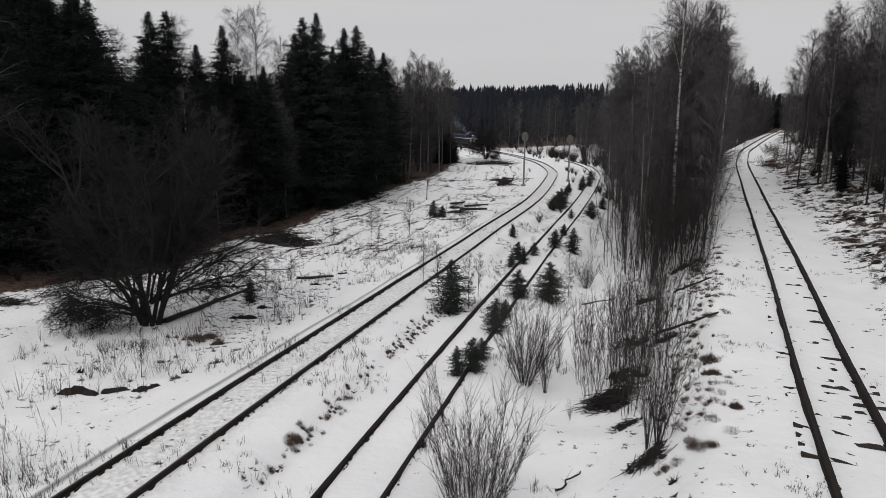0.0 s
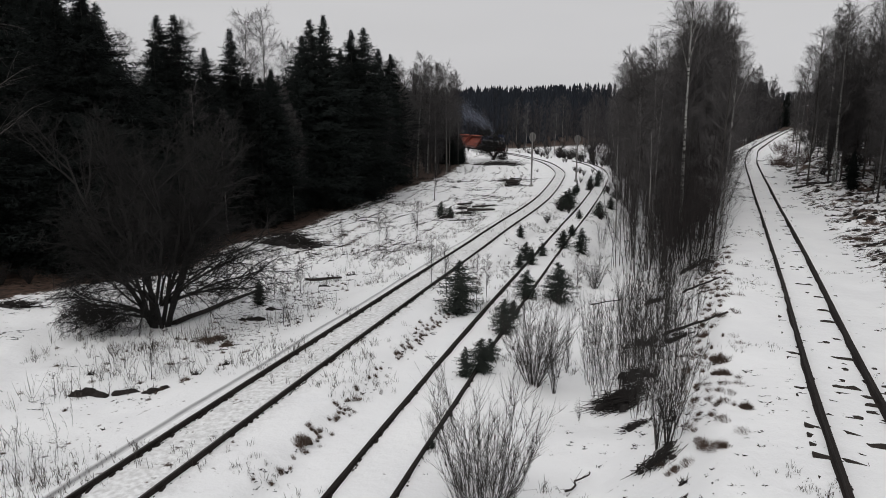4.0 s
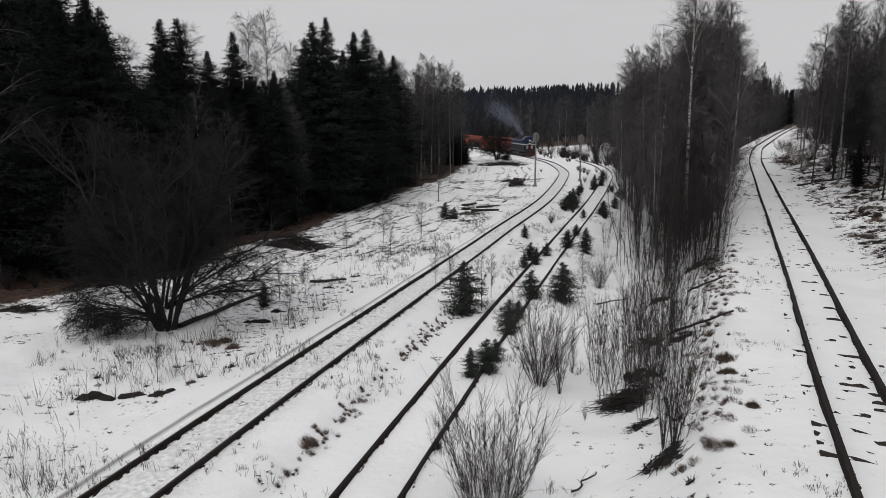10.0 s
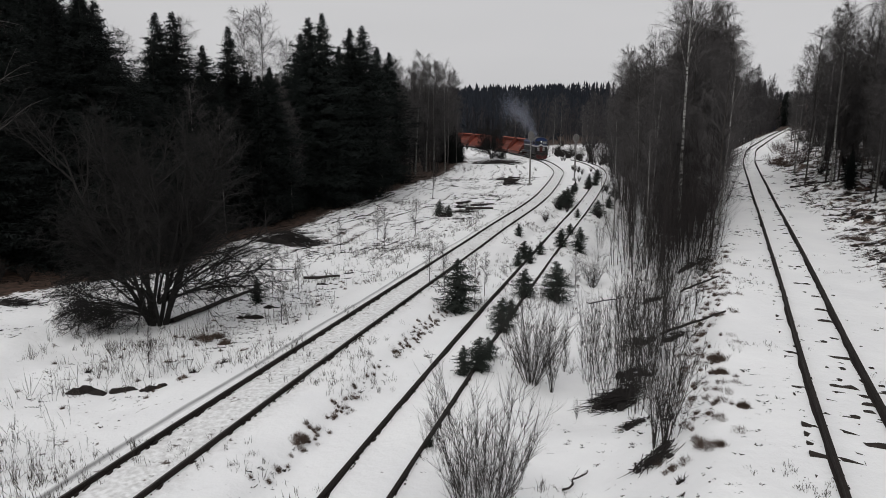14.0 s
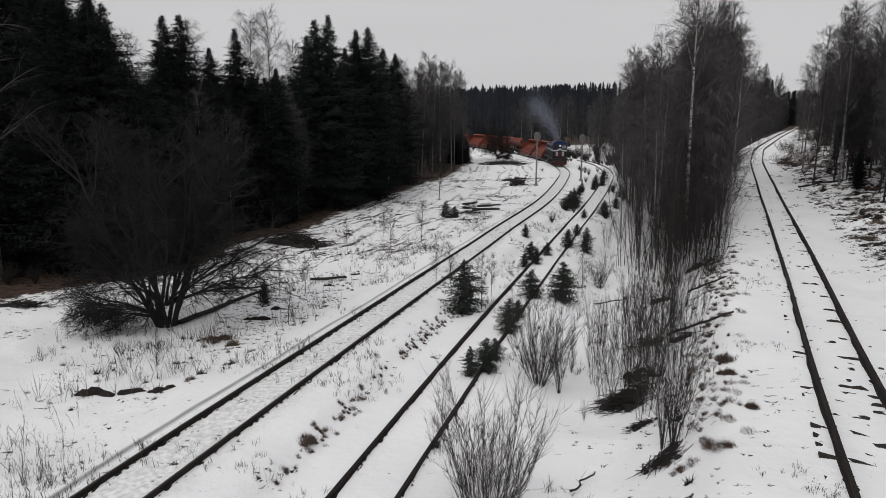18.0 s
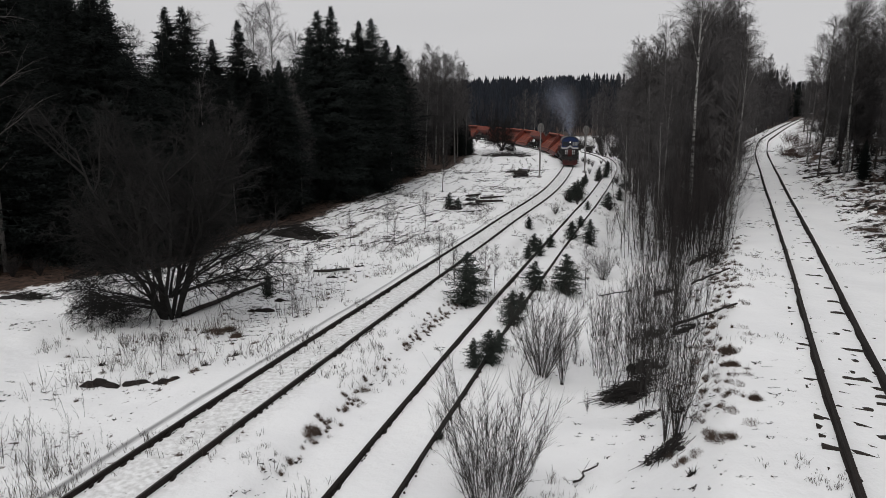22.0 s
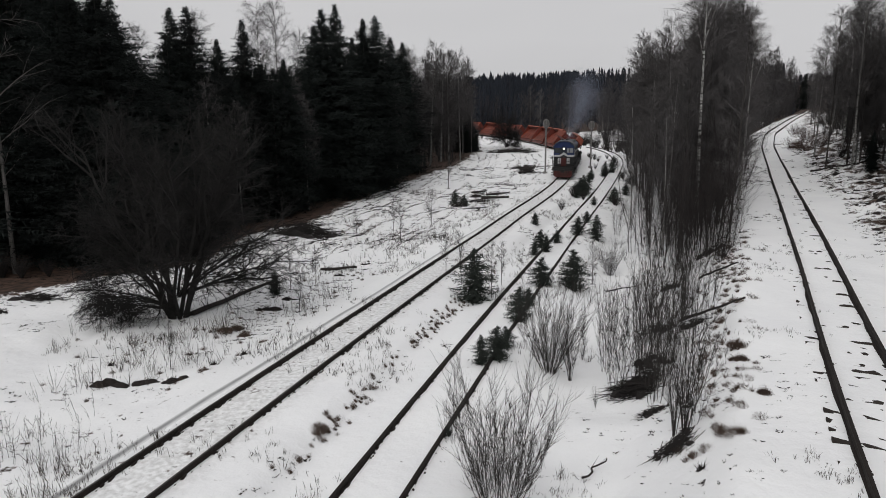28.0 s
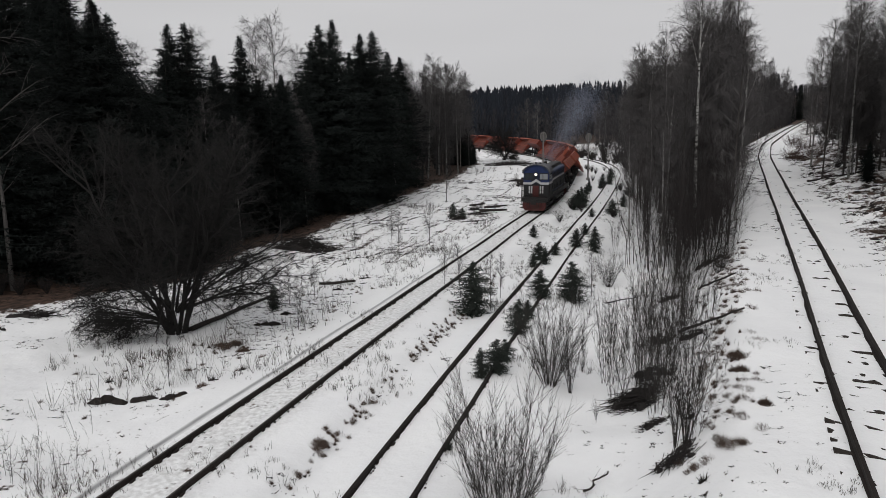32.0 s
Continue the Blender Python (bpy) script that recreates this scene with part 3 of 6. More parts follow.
def bough(g, rnd, p, d, lng, r, bend, steps=3, crook=0.12):
    """One crooked branch; gives back its points."""
    pts, q = [p], d / np.linalg.norm(d)
    for i in range(steps):
        q = q + np.array([rnd.gauss(0, crook), rnd.gauss(0, crook), rnd.gauss(0, 0.08) + bend])
        q = q / np.linalg.norm(q)
        pts.append(pts[-1] + q * lng / steps)
    g.tube(pts, r, r * 0.35, 3)
    return pts, q


def birch(name, rnd, h, label, first=0.28, boughs=46, subs=8, twigs=9, reach=0.23, bark=None, twig=None, thick=0.006, lean=0.03, droop=-0.05, fine=0.009, rise=(0.8, 2.2), taper=0.55, leaders=0, arch=-0.035):
    """A bare broadleaf tree: bent trunk, boughs, branches and fine twigs."""
    g = Geo()
    pts, x, y = [], 0.0, 0.0
    sx, sy = rnd.uniform(-lean, lean), rnd.uniform(-lean, lean)
    for i in range(11):
        pts.append(vec(x, y, -0.3 + (h + 0.3) * i / 10))
        sx, sy = sx + rnd.gauss(0, 0.012), sy + rnd.gauss(0, 0.012)
        x, y = x + sx * h / 10, y + sy * h / 10
    g.tube(pts, h * thick + 0.02, 0.012, 7)
    stem, g = g, Geo()
    for b in range(boughs):
        k = first + (0.98 - first) * (b + rnd.random()) / boughs
        i = min(9, int(k * 10))
        p = pts[i] + (pts[i + 1] - pts[i]) * (k * 10 - i)
        w = rnd.uniform(0, 6.283)
        lng = h * reach * (1.04 - (k - first) / (1 - first)) ** taper * rnd.uniform(0.6, 1.15) * (0.55 + 0.45 * min(1, (k - first) / 0.25)) + 0.25
        d = vec(math.cos(w), math.sin(w), rnd.uniform(*rise))
        lead = b % (boughs // leaders) == 0 and 0.6 < k < 0.84 if leaders else False
        if lead:
            lng, d[2] = h * (0.92 - k) * rnd.uniform(0.75, 0.95), rnd.uniform(3.0, 5.0)
        bp, q = bough(stem if lead else g, rnd, p, d, lng, 0.035 if lead else 0.008 + lng * 0.008, 0.02 if lead else arch, 4, 0.05 if lead else 0.09)
        for s in range(subs * 3 if lead else subs):
            u = 0.2 + 0.8 * (s + rnd.random()) / (subs * 3 if lead else subs)
            j = min(3, int(u * 4))
            c = bp[j] + (bp[j + 1] - bp[j]) * (u * 4 - j)
            d2 = q * 0.85 + np.array([rnd.gauss(0, 0.42), rnd.gauss(0, 0.42), rnd.gauss(0.1, 0.3)])
            l2 = lng * (0.5 if lead else 1) * rnd.uniform(0.28, 0.6) * (1.2 - 0.6 * u) + 0.25
            sp, q2 = bough(g, rnd, c, d2, l2, 0.006 + l2 * 0.003, droop, 2)
            for t in range(twigs):
                v = rnd.random()
                c2 = sp[0] + (sp[2] - sp[0]) * v
                d3 = q2 * 0.9 + np.array([rnd.gauss(0, 0.36), rnd.gauss(0, 0.36), rnd.gauss(-0.2, 0.36)])
                d3 = d3 / np.linalg.norm(d3) * (l2 * rnd.uniform(0.3, 0.85) + 0.15)
                g.sliver(c2, c2 + d3 + vec(0, 0, droop * 2 * l2), fine, rnd)
    if not name:
        g.f += [tuple(i + len(g.v) for i in q) for q in stem.f]
        g.v += stem.v
        return g
    tree = tagged(new(name), label, "bare tree", "bare trees")
    part("trunk", stem, bark or BIRCH, tree)
    part("crown", g, twig or TWIG, tree)
    return tree


def rods(name, rnd, h, spread, count, label, material=None, side=9, r=0.0072, foot=0.18, wild=0.36, crook=0.06):
    """A clump of thin upright rods from one stool, with side twigs."""
    bush = tagged(new(name), label, "bush", "bare bushes")
    g, tw, stems = Geo(), Geo(), []
    for i in range(count):
        if foot > 0.3 and count < 20:
            g = Geo()
            stems.append(g)
        w, k = rnd.uniform(0, 6.283), math.sqrt(rnd.random())
        p = vec(math.cos(w), math.sin(w), 0) * foot * k * (spread if foot < 0.3 else 1) + vec(0, 0, -0.1)
        d = vec(math.cos(w) * spread * k, math.sin(w) * spread * k, 1.0)
        lng = h * rnd.uniform(0.5, 1.05)
        pts, q = bough(g, rnd, p, d, lng, r * rnd.uniform(0.6, 1.4), 0.03, 4, crook)
        for s in range(side):
            u = rnd.uniform(0.2, 0.98)
            j = min(3, int(u * 4))
            c = pts[j] + (pts[j + 1] - pts[j]) * (u * 4 - j)
            d2 = q + np.array([rnd.gauss(0, wild), rnd.gauss(0, wild), rnd.gauss(0.0, 0.2)])
            sp, q2 = bough(tw, rnd, c, d2, lng * rnd.uniform(0.1, 0.3), 0.0042, 0.05, 2, 0.12)
            for t in range(4):
                e = sp[rnd.randint(0, 1)]
                d3 = q2 + np.array([rnd.gauss(0, 0.4), rnd.gauss(0, 0.4), rnd.gauss(0.1, 0.2)])
                tw.sliver(e, e + d3 * lng * rnd.uniform(0.05, 0.15), 0.0036, rnd)
    if stems:
        for g in stems:
            part("stem", g, material or WILLOW, bush)
    else:
        part("trunk", g, material or WILLOW, bush)
    part("crown", tw, material or WILLOW, bush)
    return bush


def spreading_tree(name, rnd, h, label):
    """An old many-stemmed tree: a dome of fine crooked twigs, and low limbs that lie along the ground on one side."""
    tree = tagged(new(name), label, "bare tree", "bare trees")
    g, tw = Geo(), Geo()

    def grow(p, d, lng, r, level, lift):
        pts, q = bough(g if level < 2 else tw, rnd, p, d, lng, r, lift * 0.12, 5 if level < 2 else 3, 0.13 if level < 2 else 0.2)
        last = len(pts) - 2
        n = (10, 8, 7, 6)[level]
        for s in range(n):
            u = (0.3 if level == 0 else 0.12) + (0.7 if level == 0 else 0.88) * (s + rnd.random()) / n
            j = min(last, int(u * (last + 1)))
            c = pts[j] + (pts[j + 1] - pts[j]) * (u * (last + 1) - j)
            d2 = q * 0.7 + np.array([rnd.gauss(0, 0.62), rnd.gauss(0, 0.62), rnd.gauss(0.1 * lift, 0.42)])
            l2 = lng * rnd.uniform(0.34, 0.58) * (1.2 - 0.45 * u)
            d2 = d2 / np.linalg.norm(d2)
            if c[2] + d2[2] * l2 < 0.1:
                d2[2] = abs(d2[2]) * 0.3
            if level == 3:
                tw.sliver(c, c + d2 * l2, 0.005, rnd)
            else:
                grow(c, d2, l2, max(0.0055, r * 0.4), level + 1, lift)

    # upright stems in a close sheaf
    for i in range(9):
        w = i / 9 * 6.283 + rnd.uniform(-0.3, 0.3)
        k = rnd.uniform(0.15, 0.5)
        d = vec(math.cos(w) * k + 0.02, math.sin(w) * k, 1.0)
        grow(vec(0.25 * math.cos(w), 0.22 * math.sin(w), -0.2), d, h * rnd.uniform(0.68, 0.9), rnd.uniform(0.08, 0.15), 0, 0.5)
    # limbs of the crown's flanks
    for w, up, far in ((3.0, 0.9, 0.44), (3.4, 1.1, 0.46), (2.7, 1.2, 0.46), (3.9, 1.0, 0.42), (0.1, 0.75, 0.44), (5.9, 0.9, 0.42), (0.5, 1.2, 0.46), (4.7, 0.9, 0.38), (1.6, 0.9, 0.4), (0.25, 0.5, 0.5), (0.0, 0.38, 0.46)):
        grow(vec(0.1 * math.cos(w), 0.1 * math.sin(w), 0.9), vec(math.cos(w), math.sin(w), up), h * far, 0.075, 0, -0.2)
    # low limbs along the ground
    for w, up, far in ((3.1, 0.5, 0.36), (3.5, 0.55, 0.36), (3.8, 0.4, 0.34), (3.3, 0.7, 0.38), (3.65, 0.65, 0.38), (3.4, 0.22, 0.42), (4.1, 0.5, 0.33)):
        grow(vec(0, 0, 0.35), vec(math.cos(w), math.sin(w), up), h * far, 0.055, 0, -0.45)
    part("trunk", g, OLD_BARK, tree)
    part("crown", tw, OLD_BARK, tree)
    return tree


rnd = random.Random(21)
# moulds for the trees, each built once and set in its first place; the rest are copies
SPR = [spruce("spruce_tree", rnd, 15, r, "tall dark green spruce at the forest edge") for r in (4.6, 5.0, 4.0)]
THICK = [spruce("spruce_tree", rnd, 15, r, "dark green spruce within dense forest", None, 0.02, 0.5, 11, 0.85) for r in (4.0, 3.4)]
used, far_stand = set(), []


def plant(mould, x, y, h, full, dz=0.0, turn=None, label="", lean=0.0):
    """Sets a mould in its first place, and copies of it after that."""
    m = at_place(x, y, dz, rnd.uniform(0, 360) if turn is None else turn, h / full, lean)
    if isinstance(mould, Geo):
        far_stand.append((mould, m))
        return None
    if mould.name in used:
        ob = copy_thing(mould, m @ Matrix.Diagonal((*(1 / s for s in mould.scale), 1)))
    else:
        used.add(mould.name)
        mould.matrix_basis = m
        ob = mould
    return tagged(ob, label)


# the spruces that stand out against the sky, then those behind them
for i, (x, y, h) in enumerate([(-25.6, 44.8, 17.7), (-22.2, 41.5, 15.82), (-22.4, 42.1, 15.18), (-21.9, 44.2, 16.43), (-21.7, 45.4, 16.16), (-22.5, 47.5, 14.92), (-21.4, 54.1, 16.7), (-20.4, 54.8, 16.96), (-18.4, 62.1, 17.11),
                               (-15.67, 64.8, 13.9), (-13.73, 74, 19.34), (-12.42, 74.6, 19.94), (-10.34, 80.5, 18.99), (-9.29, 83.2, 19.78), (-11.4, 79.2, 16.92), (-7.43, 99.9, 17.9), (-8.88, 97.3, 18.6), (-14.88, 71.4, 12.97), (1.78, 142.1, 6.44),
                               (-26.5, 46.8, 19.74), (-23.7, 44.2, 18.45), (-20.7, 41.5, 16.59), (-28.7, 46.2, 19.71), (-30.4, 46.2, 19.71), (-28.3, 38.2, 17.44), (-24, 43.4, 16.49), (-26, 47.5, 17.52), (-31.5, 46.2, 19.14), (-15.09, 76.7, 17.97), (-11.13, 87.1, 18.15), (-19.82, 59.5, 15.16), (-21, 52.1, 14.44), (-20.5, 58.1, 12.08), (-22, 50.2, 11.74), (-27.9, 50.2, 19.95), (-30.2, 50.2, 20.52)]):
    plant(SPR[i % 3], x, y, h, 15)
for i in range(105):
    y = 43 + 56 * rnd.random() ** 1.2
    x = float(forest_edge(y)) - rnd.random() ** 1.5 * (6 + y * 0.16)
    top = rnd.uniform(-0.05, 0.045)
    plant(THICK[i % 2], x, y, min(17.5, 8.8 + top * y - float(land(x, y))), 15)

for i in range(46):
    y = rnd.uniform(48, 90)
    x = float(forest_edge(y)) - rnd.uniform(2.5, 18)
    plant(THICK[i % 2], x, y, 8.6 - float(land(x, y)) + rnd.uniform(0.005, 0.042) * y, 15)
for i in range(48):
    y = rnd.uniform(61, 96)
    x = float(forest_edge(y)) - rnd.uniform(2.0, 20)
    plant(THICK[i % 2], x, y, 8.6 - float(land(x, y)) + rnd.uniform(0.028, 0.046) * y, 15)
for x, y, h in ((2.45, 140.4, 7.24), (1, 143.8, 7.74), (-0.45, 139.5, 8.37), (1.57, 137.1, 5.62), (3.53, 144.6, 5.3)):
    plant(SPR[1], x, y, h, 15)

BIR = [birch("birch_tree", rnd, 15, "bare white-barked birch with fine dark twigs", 0.3, 64, 9, 11, 0.17, fine=0.0062, rise=(0.6, 1.7), droop=-0.1) for i in range(4)]
TALL = birch("birch_tree", rnd, 18, "tall birch with bright white bark and forked crown", 0.3, 70, 9, 12, 0.17, WHITE_BIRCH, None, 0.007, 0.004, leaders=12, fine=0.0055, rise=(0.6, 1.6), droop=-0.12)
GREY = [birch("bare_tree", rnd, 15, "bare grey deciduous tree in a dark dense wood", 0.2, 84, 9, 10, 0.165, BARK, TWIG, 0.0045, fine=0.0068, rise=(0.6, 1.9), droop=-0.09) for i in range(3)]
AFAR = [birch("", rnd, 15, "", 0.05, 38, 5, 8, 0.2, thick=0.005, fine=0.02) for i in range(2)]
THIN = [birch("sapling", rnd, 7, "slender bare grey sapling in a dense thicket", 0.25, 30, 6, 7, 0.19, DARK_BARK, DARK_BARK, 0.0052, 0.06, fine=0.007) for i in range(4)]
for i, (x, y, h) in enumerate([(-31.7, 71.4, 17.37), (-26.1, 74, 18.87), (-22.8, 81.9, 20.83), (-21.1, 84.4, 21.11), (-19.51, 90.9, 18.3), (-4.24, 111.3, 18.88), (-1.31, 119.4, 18.39), (0.59, 123.5, 18.23), (-7.14, 108.9, 17.67), (-2.64, 117.6, 17.4),
                               (14.69, 45.1, 11.73), (16.01, 52.9, 13.14), (17.13, 43.3, 13.13), (20.7, 55.3, 16.53), (18.8, 55.5, 14.21), (16.81, 60.4, 10.4), (23.5, 91.7, 18.82), (22.3, 80.6, 17.74), (21.6, 73.3, 18.43), (24.3, 62.1, 17.13),
                               (27, 70, 15.2), (33.3, 85.2, 13.43), (42.8, 107.1, 11.88), (32, 129.4, 14.82), (20.8, 62.3, 18.48), (21.6, 58, 17.8), (19.31, 70.4, 14.77), (21.2, 79.3, 17.49), (23.3, 68.4, 17.61), (24.9, 77.3, 17.18), (18.8, 60.9, 12.82), (25, 98.1, 17.78), (28.1, 96.4, 16.07)]):
    plant(BIR[i % 4] if i < 10 or i % 5 == 1 else GREY[i % 3], x, y, h, 15)
plant(TALL, 16.57, 47.7, 19.08, 18, turn=70)
plant(TALL, 46.9, 86.2, 18.5, 18, turn=200)
plant(BIR[2], 14.01, 50.1, 11.32, 15, turn=300)
for i, (x, y, h) in enumerate([(43, 85, 14.6), (36.7, 70.1, 15.13), (37, 66, 16.6), (41, 68, 17), (40.4, 62, 18.5), (43.2, 66, 18.6), (55.3, 110, 12.8), (74.6, 150, 11.7), (45, 70, 18.1), (39.8, 72, 17), (48.9, 90, 16)]):
    plant(BIR[(i + 1) % 4] if i % 2 == 0 else GREY[i % 3], x, y, h, 15)
for i in range(60):
    y = rnd.uniform(85, 185)
    x = float(np.interp(y, YS, XR)) + rnd.uniform(11, 40)
    plant(BIR[i % 4] if i % 8 == 0 else GREY[i % 3] if y < 80 else AFAR[i % 2], x, y, rnd.uniform(11, 17), 15)
for i in range(8):
    y = rnd.uniform(88, 130)
    plant(THICK[i % 2], float(np.interp(y, YS, XR)) + rnd.uniform(12.5, 34), y, rnd.uniform(9, 14), 15)
for i in range(28):
    y = rnd.uniform(95, 230)
    plant(THICK[i % 2], float(np.interp(y, YS, XR)) + rnd.uniform(18, 55), y, rnd.uniform(9, 14), 15)
for i, (x, y, h) in enumerate([(37.9, 64.5, 2.4), (2.77, 143.3, 6.3), (0.67, 141.2, 5.56), (3.73, 147.1, 4.61), (-0.9, 138.9, 7.28), (145.2, 300, 14.5), (141.2, 300, 12), (150, 302, 11)]):
    plant(SPR[1], x, y, h, 15)
for i in range(95):
    y = rnd.uniform(52, 150)
    plant(THIN[i % 4], float(np.interp(y, YS, XR)) + rnd.uniform(9, 26), y, rnd.uniform(3, 7.5), 7)
for i in range(80):
    y = rnd.uniform(96, 230)
    plant(AFAR[i % 2], float(np.interp(y, YS, XR)) - rnd.uniform(5.5, 22), y, rnd.uniform(8.5, 13.0), 15)
for i in range(26):
    y = rnd.uniform(62, 105)
    plant(GREY[i % 3], float(np.interp(y, YS, XR)) + rnd.uniform(11, 26), y, rnd.uniform(11, 17), 15)
SKY_A, SKY_E = (0.21, 0.237, 0.259, 0.285, 0.301, 0.322, 0.406, 0.427, 0.434, 0.452, 0.47), (0.016, 0.049, 0.079, 0.108, 0.122, 0.128, 0.12, 0.082, 0.045, 0.033, 0.02)
n = 0
while n < 120:
    y, a = rnd.uniform(53, 125), 0.225 + 0.195 * rnd.random() ** 1.2
    x = a * y
    if not np.interp(y, YS, XM) + 4.2 + 4.6 * min(1, max(0, (84 - y) / 22)) < x < np.interp(y, YS, XR) - 3.8:
        continue
    h = 8.8 + float(np.interp(a, SKY_A, SKY_E)) * y * (1 - 0.75 * rnd.random() ** 0.75) - float(land(x, y))
    if h < 16.5:
        plant(BIR[n % 4] if n % 6 == 0 else GREY[n % 3] if y < 95 else AFAR[n % 2], x, y, h, 15)
        n += 1
for i in range(85):
    y = rnd.uniform(180, 285)
    plant(AFAR[i % 2], float(np.interp(y, YS, XR)) - rnd.uniform(3.5, 15), y, rnd.uniform(14.5, 20) - 3 * (y > 262), 15)
for i in range(40):
    y = rnd.uniform(140, 262)
    plant(AFAR[i % 2], float(np.interp(y, YS, XR)) + rnd.uniform(6.5, 22), y, rnd.uniform(8, 12), 15)
# the wood on the bank
n = 0
while n < 95:
    y, a = rnd.uniform(48, 125), rnd.uniform(0.49, 0.8)
    x = a * y
    if x < np.interp(y, YS, XR) + 7.5:
        continue
    e = float(np.interp(a, (0.489, 0.497, 0.518, 0.546, 0.62), (0.03, 0.08, 0.11, 0.13, 0.16)))
    h = 8.8 + e * y * (1 - 0.7 * rnd.random()) - float(land(x, y))
    if h < 17.5:
        plant(BIR[n % 4] if n % 7 == 0 else GREY[n % 3] if y < 95 else AFAR[n % 2], x, y, h, 15)
        n += 1
# spruces added out of view on the right to darken the snow there
for i in range(24):
    y = rnd.uniform(-4, 44)
    plant(THICK[i % 2], max(float(np.interp(y, YS, XR)) + 8.5, 0.78 * y + 3.5) + rnd.uniform(0, 9), y, rnd.uniform(11, 15), 15)
# the strip of wood between the siding and the far track
for i in range(70):
    y = rnd.uniform(52, 190)
    lo, hi = float(np.interp(y, YS, XM)) + 4.5 + 4.6 * min(1, max(0, (84 - y) / 22)), float(np.interp(y, YS, XR)) - 6.5
    x = hi - (hi - lo) * rnd.random() ** 1.1
    plant(BIR[i % 4] if i % 5 == 0 else GREY[i % 3] if y < 90 else AFAR[i % 2], x, y, rnd.uniform(8, 13) + 2 * (x - lo) / (hi - lo), 15)
for i in range(95):
    y = 47 + 90 * rnd.random() ** 1.5
    lo, hi = float(np.interp(y, YS, XM)) + 4.5 + 4.6 * min(1, max(0, (84 - y) / 22)), float(np.interp(y, YS, XR)) - 5.0
    x = hi - (hi - lo) * 0.95 * rnd.random() ** 1.2
    plant(THIN[i % 4], x, y, rnd.uniform(3.5, 7.5), 7)
for i in range(20):
    y = rnd.uniform(40, 54)
    lo, hi = float(np.interp(y, YS, XM)) + 7.6, float(np.interp(y, YS, XR)) - 5.5
    plant(THIN[i % 4], lo + (hi - lo) * rnd.random() ** 0.8, y, rnd.uniform(2.5, 6.0), 7)
for i in range(62):
    y = rnd.uniform(94, 150)
    plant(GREY[i % 3] if i % 2 else AFAR[i % 2], float(forest_edge(y)) + rnd.uniform(-8, 1.5), y, 10.6 + rnd.uniform(0.02, 0.062) * y, 15)
# bare trees along the edge of the left forest and beyond the bend
for i in range(44):
    y = rnd.uniform(64, 140)
    x = float(forest_edge(y)) - rnd.uniform(-1.0, 4)
    plant(THIN[i % 4] if i % 3 else GREY[i % 3], x, y, rnd.uniform(5, 8) if i % 3 else rnd.uniform(8, 12), 7 if i % 3 else 15)
for i in range(110):
    y = rnd.uniform(172, 262)
    x = rnd.uniform(-30, 100)
    if near_track(x, y) > 5 and x > np.interp(y, YS, XM) + 6 or y > 235 and near_track(x, y) > 6:
        plant(AFAR[i % 2] if i % 5 else BIR[i % 4], x, y, rnd.uniform(11, 17), 15)

for i, (x, y, h) in enumerate(((1.14, 134, 13.63), (-2.95, 122.7, 15.34), (2.91, 138.9, 10.08), (31.1, 196.8, 15.54), (33.6, 199.5, 16.29), (39.7, 186.5, 15.87), (44.2, 188.2, 14.4), (25.1, 214, 14.62), (52, 186, 15))):
    plant(BIR[i % 4], x, y, h, 15)
for i in range(9):
    y = 50 + 58 * rnd.random()
    plant(BIR[i % 4], float(forest_edge(y)) + rnd.uniform(-2.5, 1.2), y, rnd.uniform(9.5, 13.5), 15, label="slender bare birch before dark spruces")
SHADE = rods("thicket_bush", rnd, 3.2, 0.55, 95, "dense dark bare thicket bush", DARK_BARK, 8, 0.011)
dark = spreading_tree("spreading_tree", random.Random(5), 8.9, "wide dark bare tree with many stems in snow")
plant(dark, -12.47, 29.4, 9.33, 8.9, turn=0)
for x, y, h, turn in ((11.27, 158.3, 7.8, 140),):
    plant(dark, x, y, h, 8.9, turn=turn, label="low dark bare tree on a bare mound")
ASH = birch("bare_tree", random.Random(9), 13, "pale grey bare tree standing before dark spruces", 0.32, 20, 6, 5, 0.3, PALE_BARK, PALE_TWIG, 0.008, 0.02, fine=0.006, rise=(0.5, 1.4))
plant(SHADE, -24.2, 36.9, 1.41, 3.2)
plant(SHADE, -25.4, 37.1, 1.74, 3.2)
plant(SHADE, -23.1, 37.6, 1.09, 3.2)
plant(ASH, -25.4, 38.2, 15.26, 13, turn=20)

# young spruces between and beside the rails
KID = [spruce("young_spruce", rnd, 2.4, r, "young green spruce growing beside the rails", YOUNG, 0.02, 0.12, 11, 0.24) for r in (1.05, 1.35, 1.7)]
for k in KID:
    tagged(k, category="spruce tree", group="young spruces")
for i, (x, y, h) in enumerate([(0.85, 33.5, 2.77), (6.31, 37.1, 2.28), (10.62, 52.4, 1.96), (14.04, 79.2, 2.04), (17.91, 93, 1.44), (21.4, 100.9, 1.71), (1.44, 24.5, 1.33), (2.72, 29.8, 1.57), (4.54, 36.6, 1.62), (9.43, 53.6, 1.5), (0.82, 24, 1.13),
                               (-0.3, 18.24, 0.3), (16.62, 73.3, 1.67), (13.9, 70.4, 0.95), (6.08, 46.6, 1.13), (6.44, 56.8, 1.04)]):
    plant(KID[2 if i in (3, 12) else 1 if i in (0, 6, 7, 8) else i % 2], x, y, h, 2.4)

